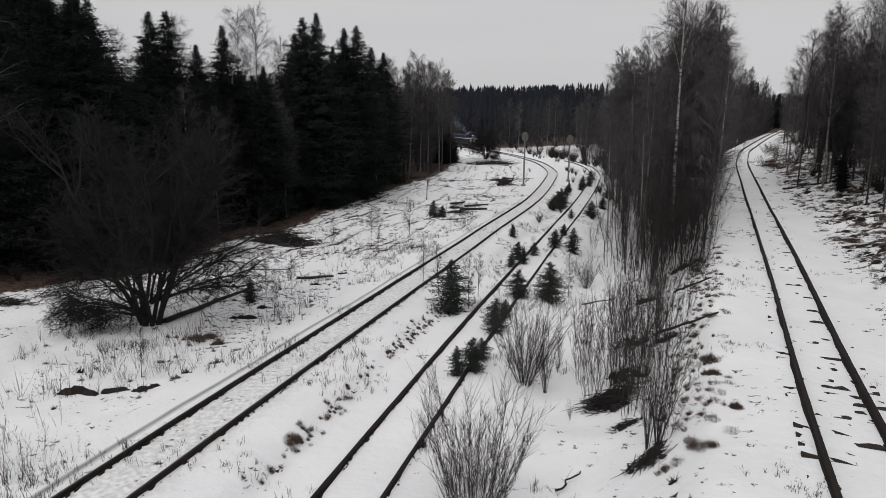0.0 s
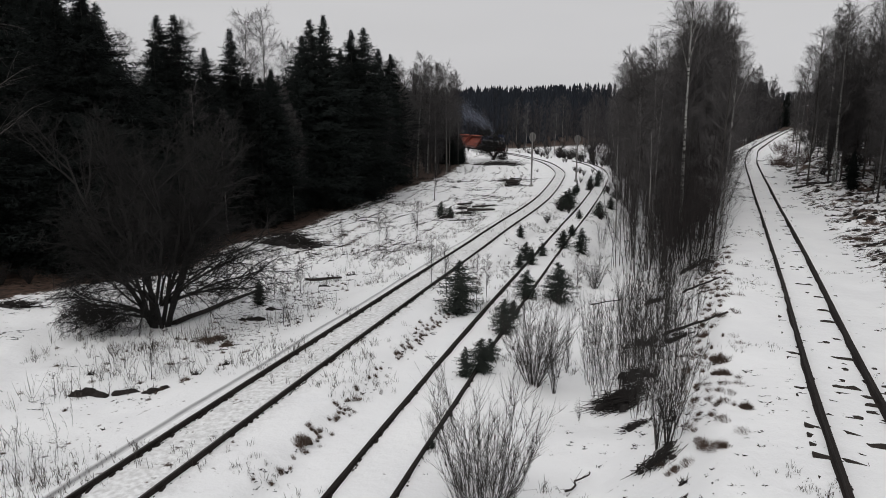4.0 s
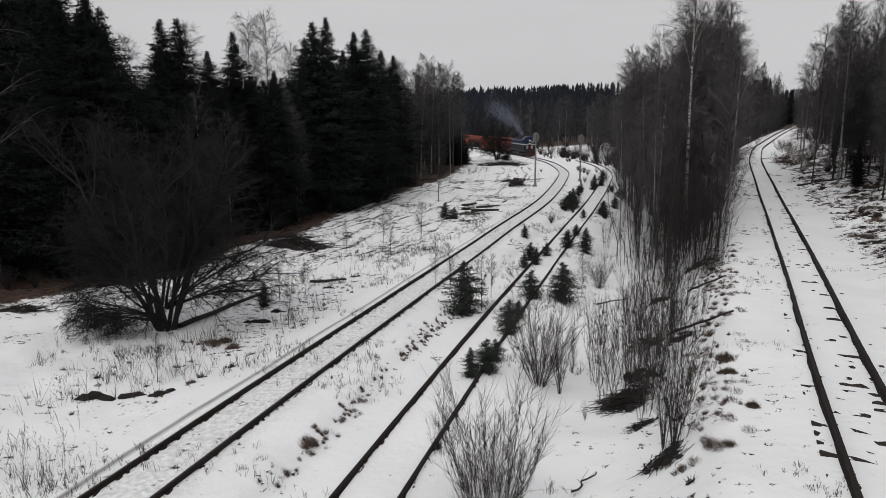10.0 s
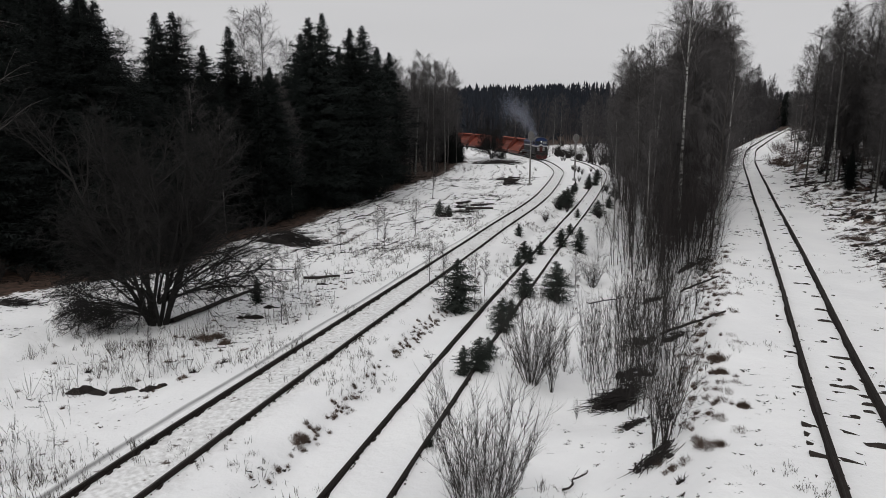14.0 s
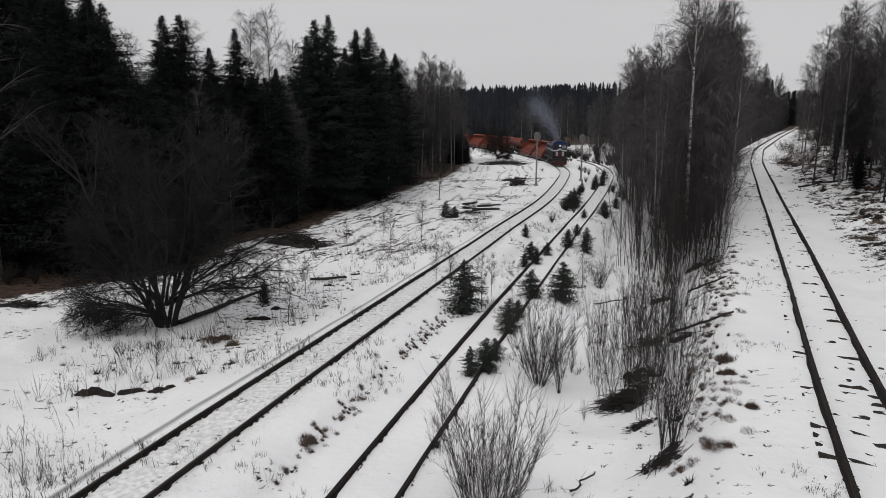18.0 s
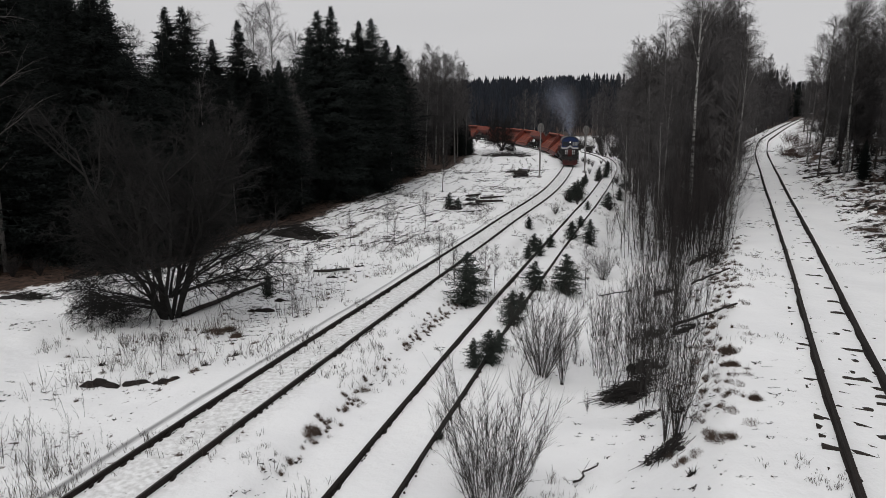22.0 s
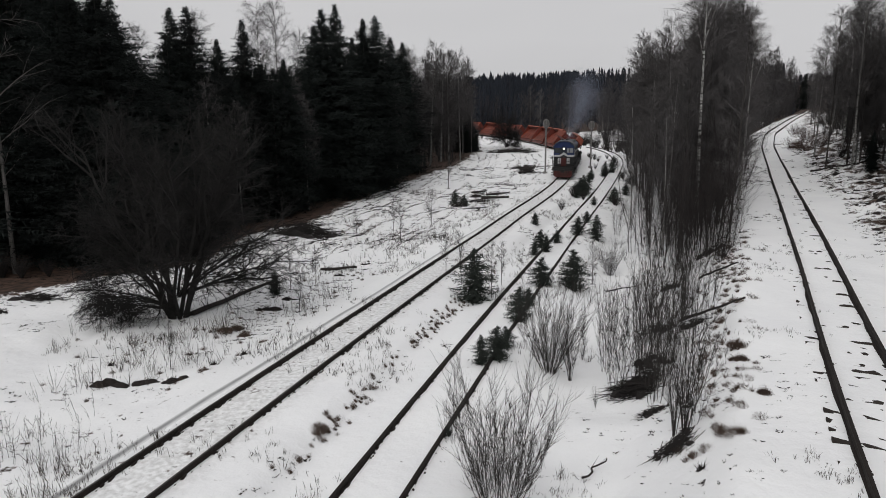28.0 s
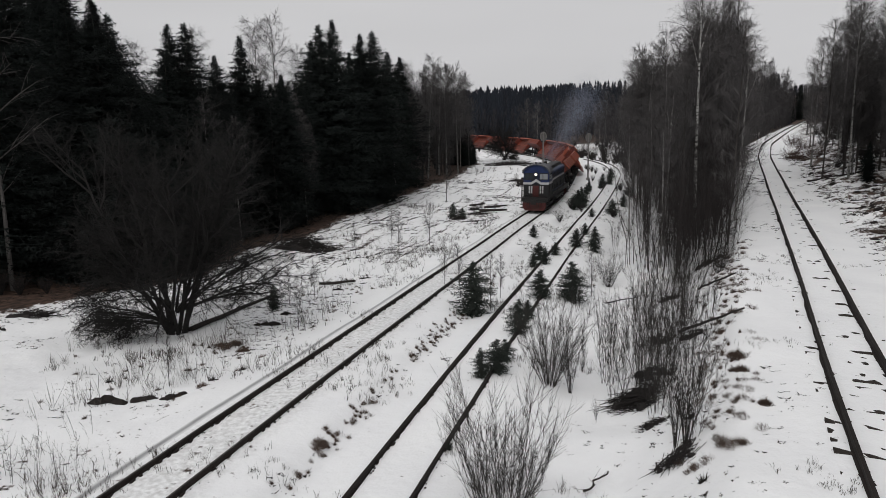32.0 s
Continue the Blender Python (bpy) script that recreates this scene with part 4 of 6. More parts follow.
WIL = [rods("willow_bush", rnd, 3, s, n, "bare upright willow bush in snow", None, k, r, foot) for s, n, k, r, foot in ((0.25, 14, 10, 0.0072, 0.31), (0.62, 66, 10, 0.0068, 0.29), (0.2, 16, 9, 0.0072, 0.18), (0.4, 58, 16, 0.0062, 0.36))]
WEED = [rods("weed_stalks", rnd, 1, 0.3, n, "dry branched weed stalks standing in snow", None, 3, 0.0045, 0.3, 0.5, 0.1) for n in (5, 7, 4)]
ALDER = [rods("alder_clump", rnd, 7, 0.16, 7, "dark many-stemmed alder clump with fine brown twigs", BROWN_TWIG, 40, 0.024, 0.8, 0.62, 0.1) for i in range(3)]
for k, x, y, h in ((3, 0.95, 15.4, 3.7), (0, -0.25, 17.9, 1.7), (1, 3.35, 24.3, 3.8), (2, 4.1, 24.0, 3.2), (2, 6.2, 17.7, 4.3), (2, 6.0, 17.9, 3.4), (0, 6.45, 18.0, 2.6),
                   (0, 6.45, 21.1, 4.2), (0, 6.7, 22.6, 4.6), (0, 7.3, 23.6, 4.8), (0, 6.2, 23.4, 4.0), (0, 7.9, 25.2, 4.8), (0, 7.1, 25.8, 4.2), (0, 8.3, 26.6, 4.6), (2, 9.3, 27.6, 3.8), (0, 7.5, 28.4, 3.6), (0, 9.0, 30.6, 4.2), (0, 10.4, 30.2, 3.4),
                   (0, 13.3, 57.2, 2.8), (1, 9.6, 42.6, 2.4), (2, 8.64, 32.4, 3.1), (0, 10.8, 34.2, 3.8), (0, 12.2, 36.0, 3.0), (0, 11.1, 29.4, 2.4), (0, 5.6, 23.0, 3.0), (0, 5.7, 25.0, 3.2), (0, 6.3, 27.0, 3.4), (0, 8.6, 24.6, 3.0), (0, 9.4, 26.0, 2.8), (0, 6.8, 30.4, 2.8), (2, 5.0, 26.5, 1.2), (2, 5.4, 28.5, 1.1), (2, 4.6, 21.8, 0.8)):
    plant(WIL[k], x, y, h, 3)
for i, (x, y, h) in enumerate(((12.5, 41.8, 7.2), (13.0, 40.2, 7.4), (15.1, 42.4, 8.0), (16.1, 41.6, 8.4), (12.6, 44.7, 7.5), (14.6, 39.2, 6.6), (12.4, 48.1, 7.6), (12.2, 36.0, 5.6), (13.6, 44.0, 8.0), (14.5, 46.0, 8.6), (15.9, 45.2, 8.8), (16.9, 46.5, 9.0), (13.9, 49.5, 8.2))):
    plant(ALDER[i % 3], x, y, h, 7)
for i in range(26):
    y = rnd.uniform(36, 110)
    lo, hi = float(np.interp(y, YS, XM)) + 3.5, float(np.interp(y, YS, XR)) - 4.5
    plant(WIL[i % 3], rnd.uniform(lo + (hi - lo) * 0.35, hi), y, rnd.uniform(1.5, 4.0), 3)
for i in range(30):
    y = 60 + 50 * rnd.random() ** 1.4
    lo, hi = float(np.interp(y, YS, XM)) + 4.5 + 4 * (y < 80), float(np.interp(y, YS, XR)) - 5.2
    plant(SHADE, hi - (hi - lo) * rnd.random() ** 1.5, y, rnd.uniform(1.2, 3.4), 3.2)
for i in range(70):
    y = rnd.uniform(55, 150)
    plant(SHADE, float(np.interp(y, YS, XR)) + rnd.uniform(7, 22), y, rnd.uniform(0.8, 2.2), 3.2)
for i in range(105):
    y = rnd.uniform(94, 180)
    plant(SHADE, float(np.interp(y, YS, XM)) + rnd.uniform(2.2, 14) - 2 * (y > 145), y, rnd.uniform(0.8, 3.0), 3.2)
for i in range(100):
    y = rnd.uniform(188, 246)
    x = rnd.uniform(-22, 62)
    if near_track(x, y) > 5:
        plant(SHADE, x, y, rnd.uniform(1.2, 4.0), 3.2)
for i in range(46):
    y = rnd.uniform(112, 185)
    plant(AFAR[i % 2], float(np.interp(y, YS, XM)) + rnd.uniform(4.5, 16), y, rnd.uniform(5.5, 10.5), 15)
for i in range(54):
    y = rnd.uniform(125, 215)
    plant(SHADE, float(np.interp(y, YS, XL)) + rnd.uniform(3, 22), y, rnd.uniform(0.5, 1.7), 3.2)
for i in range(30):
    y = rnd.uniform(40, 150)
    plant(WIL[i % 3], float(np.interp(y, YS, XR)) + rnd.uniform(6, 16), y, rnd.uniform(1.0, 2.5), 3)


RED_BUSH = rods("low_bush", rnd, 1.6, 0.9, 90, "low dense red-brown bush on the snowy bank", plain("red_brown_twigs", (0.05, 0.03, 0.026), 0.95, grain=0.4, size=3), 7, 0.006, 0.9)
for x, y, h in ((48.1, 100.4, 1.9), (47.1, 95.8, 1.8), (51.3, 99.6, 1.7), (49.6, 97.6, 1.8), (61.7, 129.2, 2.0), (53.5, 108, 1.8), (44.6, 81.3, 1.2), (56, 116, 1.9), (46.2, 90.0, 1.4)):
    plant(RED_BUSH, x, y, h, 1.6)
plant(SPR[2], 37.0, 63.0, 3.6, 15, label="small dark spruce on the snowy bank")
plant(TALL, 39.6, 63.2, 18.5, 18, turn=120)


for x, y, h, turn in ((14.7, 48.0, 11.5, 30), (15.6, 62.0, 10.5, 150), (20.4, 50.5, 13.0, 260), (17.9, 54.0, 13.5, 310), (24.4, 66, 14.0, 40), (13.3, 44.5, 9.0, 190)):
    plant(TALL, x, y, h, 18, turn=turn, label="slender birch with bright white bark at the wood's edge")


def joined_stand():
    """All the bare trees too far off to be told apart, as one wood."""
    vs, loops, sizes, at = [], [], [], 0
    flat = {}
    for mould, m in far_stand:
        if id(mould) not in flat:
            flat[id(mould)] = (np.array(mould.v), np.array([i for q in mould.f for i in q]), np.array([len(q) for q in mould.f]))
        v, l, s = flat[id(mould)]
        m = np.array(m)
        vs.append(v @ m[:3, :3].T + m[:3, 3])
        loops.append(l + at)
        sizes.append(s)
        at += len(v)
    v, l, s = np.concatenate(vs), np.concatenate(loops), np.concatenate(sizes)
    me = bpy.data.meshes.new("bare_wood")
    me.vertices.add(len(v))
    me.loops.add(len(l))
    me.polygons.add(len(s))
    me.vertices.foreach_set("co", v.astype(np.float32).ravel())
    me.loops.foreach_set("vertex_index", l.astype(np.int32))
    me.polygons.foreach_set("loop_start", np.concatenate([[0], np.cumsum(s)[:-1]]).astype(np.int32))
    me.polygons.foreach_set("loop_total", s.astype(np.int32))
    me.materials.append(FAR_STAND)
    me.update(calc_edges=True)
    tagged(new("bare_wood", me), "dense grey wood of bare deciduous trees", "bare wood", kind="stuff")


joined_stand()


def far_woods():
    """The wooded rise that closes the view."""
    r = random.Random(77)
    g, b = Geo(), Geo()
    for i in range(6600):
        y = 258 + 250 * r.random()
        x = r.uniform(-0.72, 0.72) * y
        if y < 292 and abs(x - np.interp(y, YS, XR)) < 6 or y < 268 and abs(x - np.interp(y, YS, XL)) < 6:
            continue
        low = 0.4 if 0.455 < x / y < 0.56 else 1.0
        z, h = float(land(x, y)) - 0.3, low * r.uniform(13.6, 17.2) * (1 + 0.07 * float(wave(np.array(x), np.array(y), 28, 61)))
        if r.random() < (0.05 if x > 0.36 * y else 0.2 if y < 320 else 0.3 if x > 75 else 0.85):
            rad, lean = r.uniform(2.0, 3.1), r.uniform(-0.3, 0.3)
            for k in range(7):
                z0, z1, q = z + h * (0.06 + 0.13 * k), z + h * min(1.0, 0.27 + 0.12 * k), rad * (1.05 - 0.125 * k)
                base, w0 = len(g.v), r.random() * 6
                for s in range(10):
                    u = q * (r.uniform(0.8, 1.25) if s % 2 else r.uniform(0.3, 0.5))
                    w = w0 + s * 0.6283
                    g.v.append(np.array((x + u * math.cos(w), y + u * math.sin(w), z0 - (r.uniform(0.2, 0.9) if s % 2 else -0.5))))
                g.v.append(np.array((x + lean * k / 6, y, z1)))
                g.f.extend((base + s, base + (s + 1) % 10, base + 10) for s in range(10))
        else:
            h *= 0.85
            b.tube([vec(x, y, z), vec(x + r.uniform(-0.4, 0.4), y, z + h)], 0.13, 0.03, 3)
            for k in range(30):
                u = r.uniform(0.12, 0.97)
                w = r.uniform(0, 6.283)
                l = (1.1 - u) * h * 0.26 + 0.5
                c = vec(x, y, z + u * h)
                b.sliver(c, c + vec(math.cos(w) * l * 0.7, math.sin(w) * l * 0.7, l * 0.8), 0.09, r)
    tagged(new("far_spruce_woods", g.mesh("far_spruce_woods", HAZY_GREEN)), "distant dark spruce forest along the skyline", "forest", kind="stuff")
    tagged(new("far_bare_woods", b.mesh("far_bare_woods", HAZY_TWIG)), "distant leafless trees among dark spruces", "forest", kind="stuff")


far_woods()


# ---- grass, soil and litter ----
def dry_grass():
    """Dead stalks that stand out of the snow."""
    r = random.Random(31)
    g, s = Geo(), Geo()

    def tuft(x, y, tall, blades, geo):
        z = float(land(x, y))
        for b in range(blades):
            w, k = r.uniform(0, 6.283), r.uniform(0, 0.16)
            p = vec(x + k * math.cos(w), y + k * math.sin(w), z - 0.03)
            q = p + vec(r.gauss(0, 0.24) * tall, r.gauss(0, 0.24) * tall, tall * r.uniform(0.5, 1.1))
            t = vec(math.cos(w + 1.57), math.sin(w + 1.57), 0) * 0.0065
            m = (p + q) / 2 + vec(r.gauss(0, 0.015), r.gauss(0, 0.015), 0.02)
            geo.face(p - t, p + t, m + t * 0.8, m - t * 0.8)
            geo.face(m - t * 0.8, m + t * 0.8, q + vec(r.gauss(0, 0.02), r.gauss(0, 0.02), 0))
    n = 0
    while n < 6200:
        y = 11 + 75 * r.random() ** 1.5
        xl, xm, xr = (float(np.interp(y, YS, a)) for a in (XL, XM, XR))
        x = r.uniform(float(forest_edge(y)), xr + 14)
        dense = wave(np.array(x), np.array(y), 3.0, 21) + 0.5 * wave(np.array(x), np.array(y), 1.1, 22)
        if near_track(x, y) < 1.0 and r.random() < 0.8:
            continue
        like = 0.43 if x < xm - 0.9 else 0.33
        if x < xl - 2:
            like = 0.4
        if xm + 2 < x < xr - 3:
            like = 0.3
        if xr - 3.6 < x < xr + 4:
            like = 0.24
        if dense + like * 2 - 0.95 < r.random() * 0.6:
            continue
        tuft(x, y, r.uniform(0.06, 0.22) if x > xr - 3.6 else r.uniform(0.12, 0.4) if x > xl - 2 else r.uniform(0.15, 0.7) * r.uniform(0.5, 1.2), r.randint(3, 8), g)
        n += 1
    # thick stands of tall stalks
    for cx, cy, rx, ry, many in ((-13.61, 17.64, 2.2, 1.4, 90), (-9.83, 23.8, 2.4, 1.2, 120), (-7.39, 30.6, 1.8, 1.6, 110), (-12.7, 21.6, 1.6, 1.0, 60), (-14.86, 15.46, 1.6, 0.8, 90), (-11.65, 23.3, 1.4, 0.6, 70), (-9.55, 27.4, 1.2, 0.7, 80), (-6.85, 33.2, 1.4, 0.9, 60), (-6.12, 42.3, 3.5, 2.5, 90), (-2.54, 54.3, 3.5, 3.5, 80), (-7.5, 46.7, 3.2, 1.6, 160), (-6.8, 53.0, 2.6, 2.2, 110), (-9.9, 28.5, 1.6, 0.8, 110), (-10.6, 26.7, 1.4, 0.7, 60)):
        for i in range(int(many * 0.36)):
            tuft(cx + r.gauss(0, rx * 0.5), cy + r.gauss(0, ry * 0.5), r.uniform(0.15, 1.2) * r.uniform(0.5, 1.1), r.randint(1, 6), g)
    tagged(new("dry_grass", g.mesh("dry_grass", STRAW)), "thin dead grass stalks standing out of the snow", "dry grass", kind="stuff")


def soil_crumbs():
    """Clods, roots and wind-blown bark that darken the snow."""
    r = random.Random(32)
    g = Geo()
    n = 0
    while n < 7500:
        y = 11 + 100 * r.random() ** 1.4
        xl, xm, xr = (float(np.interp(y, YS, a)) for a in (XL, XM, XR))
        x = r.uniform(float(forest_edge(y)) - 1, xr + 16)
        if near_track(x, y) < 1.0:
            continue
        like = -0.5
        if x < xl - 3:
            like = 0.02
        if abs(x - xm + 2.6) < 0.35 and y < 40:
            like = 0.9
        if xr - 6 < x < xr - 3.6:
            like = 0.35
        if xr - 3.5 < x < xr + 3.2:
            like = -0.2
        if x > xr + 3.2:
            like = 0.5
        if wave(np.array(x), np.array(y), 2.2, 41) + like < r.random() * 0.9:
            continue
        s, z = r.uniform(0.012, 0.045) * (1 + y / 28), float(land(x, y))
        w0 = r.gauss(0, 0.5)
        for k in range(9):
            w = w0 + r.choice((0, math.pi)) + r.gauss(0, 0.4)
            p = vec(x + r.gauss(0, s), y + r.gauss(0, s * 0.5), z - 0.01)
            g.sliver(p, p + vec(math.cos(w) * s * r.uniform(0.6, 2.0), math.sin(w) * s, s * r.uniform(0.1, 0.9)), s * r.uniform(0.15, 0.4), r)
        n += 1
    tagged(new("soil_crumbs", g.mesh("soil_crumbs", CLOD)), "dark frozen soil crumbs and litter on snow", "soil", kind="stuff")
    # stones and ice at the foot of the rails
    g = Geo()
    for xs, zs, side, many, far in ((XL, ZL, 0.795, 460, 60), (XL, ZL, -0.795, 300, 60), (XM, ZM, 0.795, 130, 50), (XM, ZM, -0.795, 90, 50), (XR, ZR, 0.795, 260, 60), (XR, ZR, -0.795, 380, 60)):
        for i in range(many):
            y = 11 + (far - 11) * r.random() ** 1.3
            x = float(np.interp(y, YS, xs)) + side * 1.06 + r.uniform(0.03, 0.12) * r.choice((-0.5, 1))
            s = r.uniform(0.02, 0.07)
            if wave(np.array(x), np.array(y), 1.3, 47) < r.uniform(-0.5, 0.4):
                continue
            g.lump((x, y, float(land(x, y)) - 0.005), s * 0.8, s * 1.5, s * 0.5, r)
    tagged(new("ballast_stones", g.mesh("ballast_stones", CLOD)), "dark ballast stones showing beside the rails", "ballast", kind="stuff")


def furrow_litter():
    """Lines of bare soil and dead grass along the old furrows of the field."""
    g, r = Geo(), random.Random(39)
    n = 0
    while n < 950:
        y = 44 + 88 * r.random()
        lo, hi = float(forest_edge(y)) + 1.5, float(np.interp(y, YS, XL)) - 3.5
        x = lo + (hi - lo) * r.random() ** 1.25
        row = round((float(np.interp(y, YS, XL)) - x) / 1.25) * 1.25
        row += 0.7 * math.sin(row * 5.1) + 0.35 * math.sin(y * 0.31 + row)
        if wave(np.array(row * 9), np.array(y), 9.0, 63) + 0.35 < r.uniform(-0.4, 0.9):
            continue
        for k in range(r.randint(2, 6)):
            x = float(np.interp(y, YS, XL)) - row + r.gauss(0, 0.13)
            z, d, w = float(land(x, y)), r.uniform(0.3, 1.1), r.uniform(0.02, 0.07)
            dx = float(np.interp(y + d, YS, XL) - np.interp(y, YS, XL))
            g.face(vec(x - w, y, z - 0.01), vec(x + w, y + 0.1, z - 0.01), vec(x + dx * 0.6 + w * 0.4, y + d * 0.6, float(land(x + dx * 0.6, y + d * 0.6)) + r.uniform(0.02, 0.07)))
            g.face(vec(x - w, y + 0.05, z - 0.01), vec(x + dx, y + d, float(land(x + dx, y + d))), vec(x + w * 2, y + d * 0.3, z + r.uniform(0.02, 0.06)))
            g.sliver(vec(x, y, z), vec(x + r.gauss(0, 0.1), y, z + r.uniform(0.05, 0.22)), 0.02, r)
            y += d * r.uniform(0.6, 1.2)
        n += 1
    tagged(new("furrow_litter", g.mesh("furrow_litter", CLOD)), "dark lines of soil and dead grass along old furrows", "soil", kind="stuff")


dry_grass()
soil_crumbs()
furrow_litter()


# ---- fallen wood, heaps, tufts ----
def fallen_log(a, b, r, label, material=None):
    g, q = Geo(), random.Random(int(a[0] * 50) + 7)
    pts = []
    for k in range(7):
        x, y = a[0] + (b[0] - a[0]) * k / 6, a[1] + (b[1] - a[1]) * k / 6
        pts.append(vec(x + q.gauss(0, 0.04), y + q.gauss(0, 0.04), max(float(land(x, y)) + r * 0.5, a[2] + (b[2] - a[2]) * k / 6)))
    g.tube(pts, r, r * 0.6, 8)
    for k in range(4):
        c = pts[q.randint(1, 5)]
        g.tube([c, c + vec(q.gauss(0, 0.2), q.gauss(0, 0.2), r + 0.2)], r * 0.25, r * 0.1, 4)
    tagged(new("fallen_log", g.mesh("fallen_log", material or ROTTEN)), label, "log", "fallen logs")


for a, b, r, label in (((9.2, 27.9, -0.6), (11.42, 26.8, 0.75), 0.065, "dark fallen trunk on the snowy embankment"), ((11.8, 33.2, -0.2), (13.5, 33, 0.7), 0.06, "dark fallen trunk on the snowy embankment"),
                       ((-12.0, 29.6, -0.7), (-10.2, 36.6, -1.1), 0.13, "long rotten trunk lying in the snow"), ((-8.14, 39.9, -1.32), (-6.18, 40.8, -1.36), 0.1, "rotten trunk half under snow"),
                       ((2.6, 75, -2.25), (5.6, 74.3, -2.1), 0.17, "felled trunk lying beside the main track"), ((3.2, 76.2, -2.1), (5.7, 76.6, -1.95), 0.13, "felled trunk lying beside the main track"), ((1.7, 78.6, -2.2), (3.4, 79.6, -2.1), 0.14, "felled trunk lying beside the main track"), ((9.3, 106.7, -2.3), (11.7, 104.7, -2.2), 0.17, "old timber lying beside the main track"), ((8.9, 99.2, -2.3), (10.6, 101.5, -2.2), 0.17, "old timber lying beside the main track"), ((9.2, 103.0, -2.2), (11.2, 102.2, -2.1), 0.16, "old timber lying beside the main track"), ((10.4, 109, -2.3), (12.2, 107.4, -2.2), 0.15, "old timber lying beside the main track"),
                       ((-5.92, 86, -2.19), (-8.58, 72.6, -1.8), 0.08, "long pole lying along the forest edge"),
                       ((36, 71.5, 0.7), (39.6, 67.6, 1.5), 0.1, "fallen trunk on the snowy bank"), ((7.9, 35.8, -1.56), (9.63, 35.5, -1.14), 0.035, "thin fallen trunk in the thicket"), ((3.31, 16.97, -1.33), (4.11, 17.64, -1.12), 0.03, "crooked dead branch on snow")):
    fallen_log(a, b, r, label)


def brush_heap(x, y, rx, ry, high, sticks, label, seed, core=True, aim=2.9):
    """Cut branches thrown in a heap, butts one way, over a low mat of litter."""
    g, q = Geo(), random.Random(seed)
    if core:
        for i in range(11):
            a, b = x + q.gauss(0, rx * 0.38), y + q.gauss(0, ry * 0.38)
            g.lump((a, b, float(land(a, b))), rx * q.uniform(0.12, 0.3), ry * q.uniform(0.12, 0.3), high * q.uniform(0.25, 0.6), q)
    for i in range(sticks * 2):
        a, b = q.gauss(0, 0.36), q.gauss(0, 0.36)
        c = vec(x + a * rx, y + b * ry, float(land(x + a * rx, y + b * ry)) + high * max(0.0, 1 - a * a * 2 - b * b * 2) * q.uniform(0.0, 0.95))
        w = q.gauss(aim, 0.28) if i % 3 else q.uniform(0, 6.283)
        d = vec(math.cos(w), math.sin(w), q.gauss(-0.08, 0.12)) * rx * (q.uniform(0.25, 0.75) if i % 3 else q.uniform(0.08, 0.35))
        bend = vec(q.gauss(0, 0.05), q.gauss(0, 0.05), q.gauss(0.02, 0.05)) * rx
        g.tube([c - d, c + bend, c + d], 0.013 * q.uniform(0.5, 1.7), 0.005, 3)
    tagged(new("brush_heap", g.mesh("brush_heap", DARK_BARK)), label, "brush heap", "brush heaps", "stuff")



brush_heap(5.95, 22.6, 0.95, 0.7, 0.55, 150, "tangled heap of dark cut branches in the ditch", 1, True, 3.35)
brush_heap(6.75, 23.4, 0.8, 0.6, 0.7, 90, "dark cut branches leaning among willow rods", 12, True, 3.7)
brush_heap(7.2, 24.9, 0.7, 0.5, 0.5, 60, "dark cut branches leaning among willow rods", 13, True, 3.5)
brush_heap(6.05, 20.2, 0.5, 0.3, 0.2, 50, "small heap of dark cut branches on snow", 2, True)
brush_heap(5.7, 17.0, 0.75, 0.4, 0.2, 70, "dark branch litter at the foot of a willow", 3, True, 3.9)
brush_heap(6.15, 17.6, 0.3, 0.25, 0.2, 40, "dark branch litter at the foot of a willow", 14, True, 3.9)
brush_heap(9.6, 27.3, 0.7, 0.35, 0.35, 40, "dark litter against a fallen trunk", 15, True, 3.0)
brush_heap(15.0, 41.0, 1.0, 0.7, 0.5, 30, "dark heap of branches under the alders", 16, True, 3.4)
brush_heap(8.6, 28.6, 0.8, 0.5, 0.35, 30, "dark cut branches among thin stems", 4, True)
brush_heap(11.1, 35.4, 0.8, 0.5, 0.3, 24, "dark cut branches among thin stems", 5, True)
brush_heap(-11.96, 52.7, 2.76, 1.73, 1.04, 220, "large dark brush heap at the forest edge", 6)
brush_heap(11.08, 143.5, 6.09, 3.88, 0.66, 140, "low dark mound of litter under a bare tree", 7)
brush_heap(-20.8, 32.5, 1.38, 0.64, 0.32, 60, "dark dead branches lying on snow", 10)
brush_heap(-21.4, 30, 0.95, 0.53, 0.26, 40, "dark dead branches lying on snow", 11)
brush_heap(2.39, 73.4, 1.2, 0.96, 0.42, 40, "dark heap of branches and logs in snow", 8, False)
brush_heap(10.02, 100.9, 1.71, 1.22, 0.61, 60, "dark heap of old timber in snow", 9, False)


for x, y, r, n in ((2.0, 76.5, 0.9, 30), (0.2, 68.5, 0.8, 40), (4.6, 78.2, 0.7, 20), (10.2, 102.4, 1.2, 30), (9.0, 107.0, 1.0, 20)):
    brush_heap(x, y, r, r * 0.7, 0.45, n, "dark litter and broken wood in snow", int(x * 10) + 40)


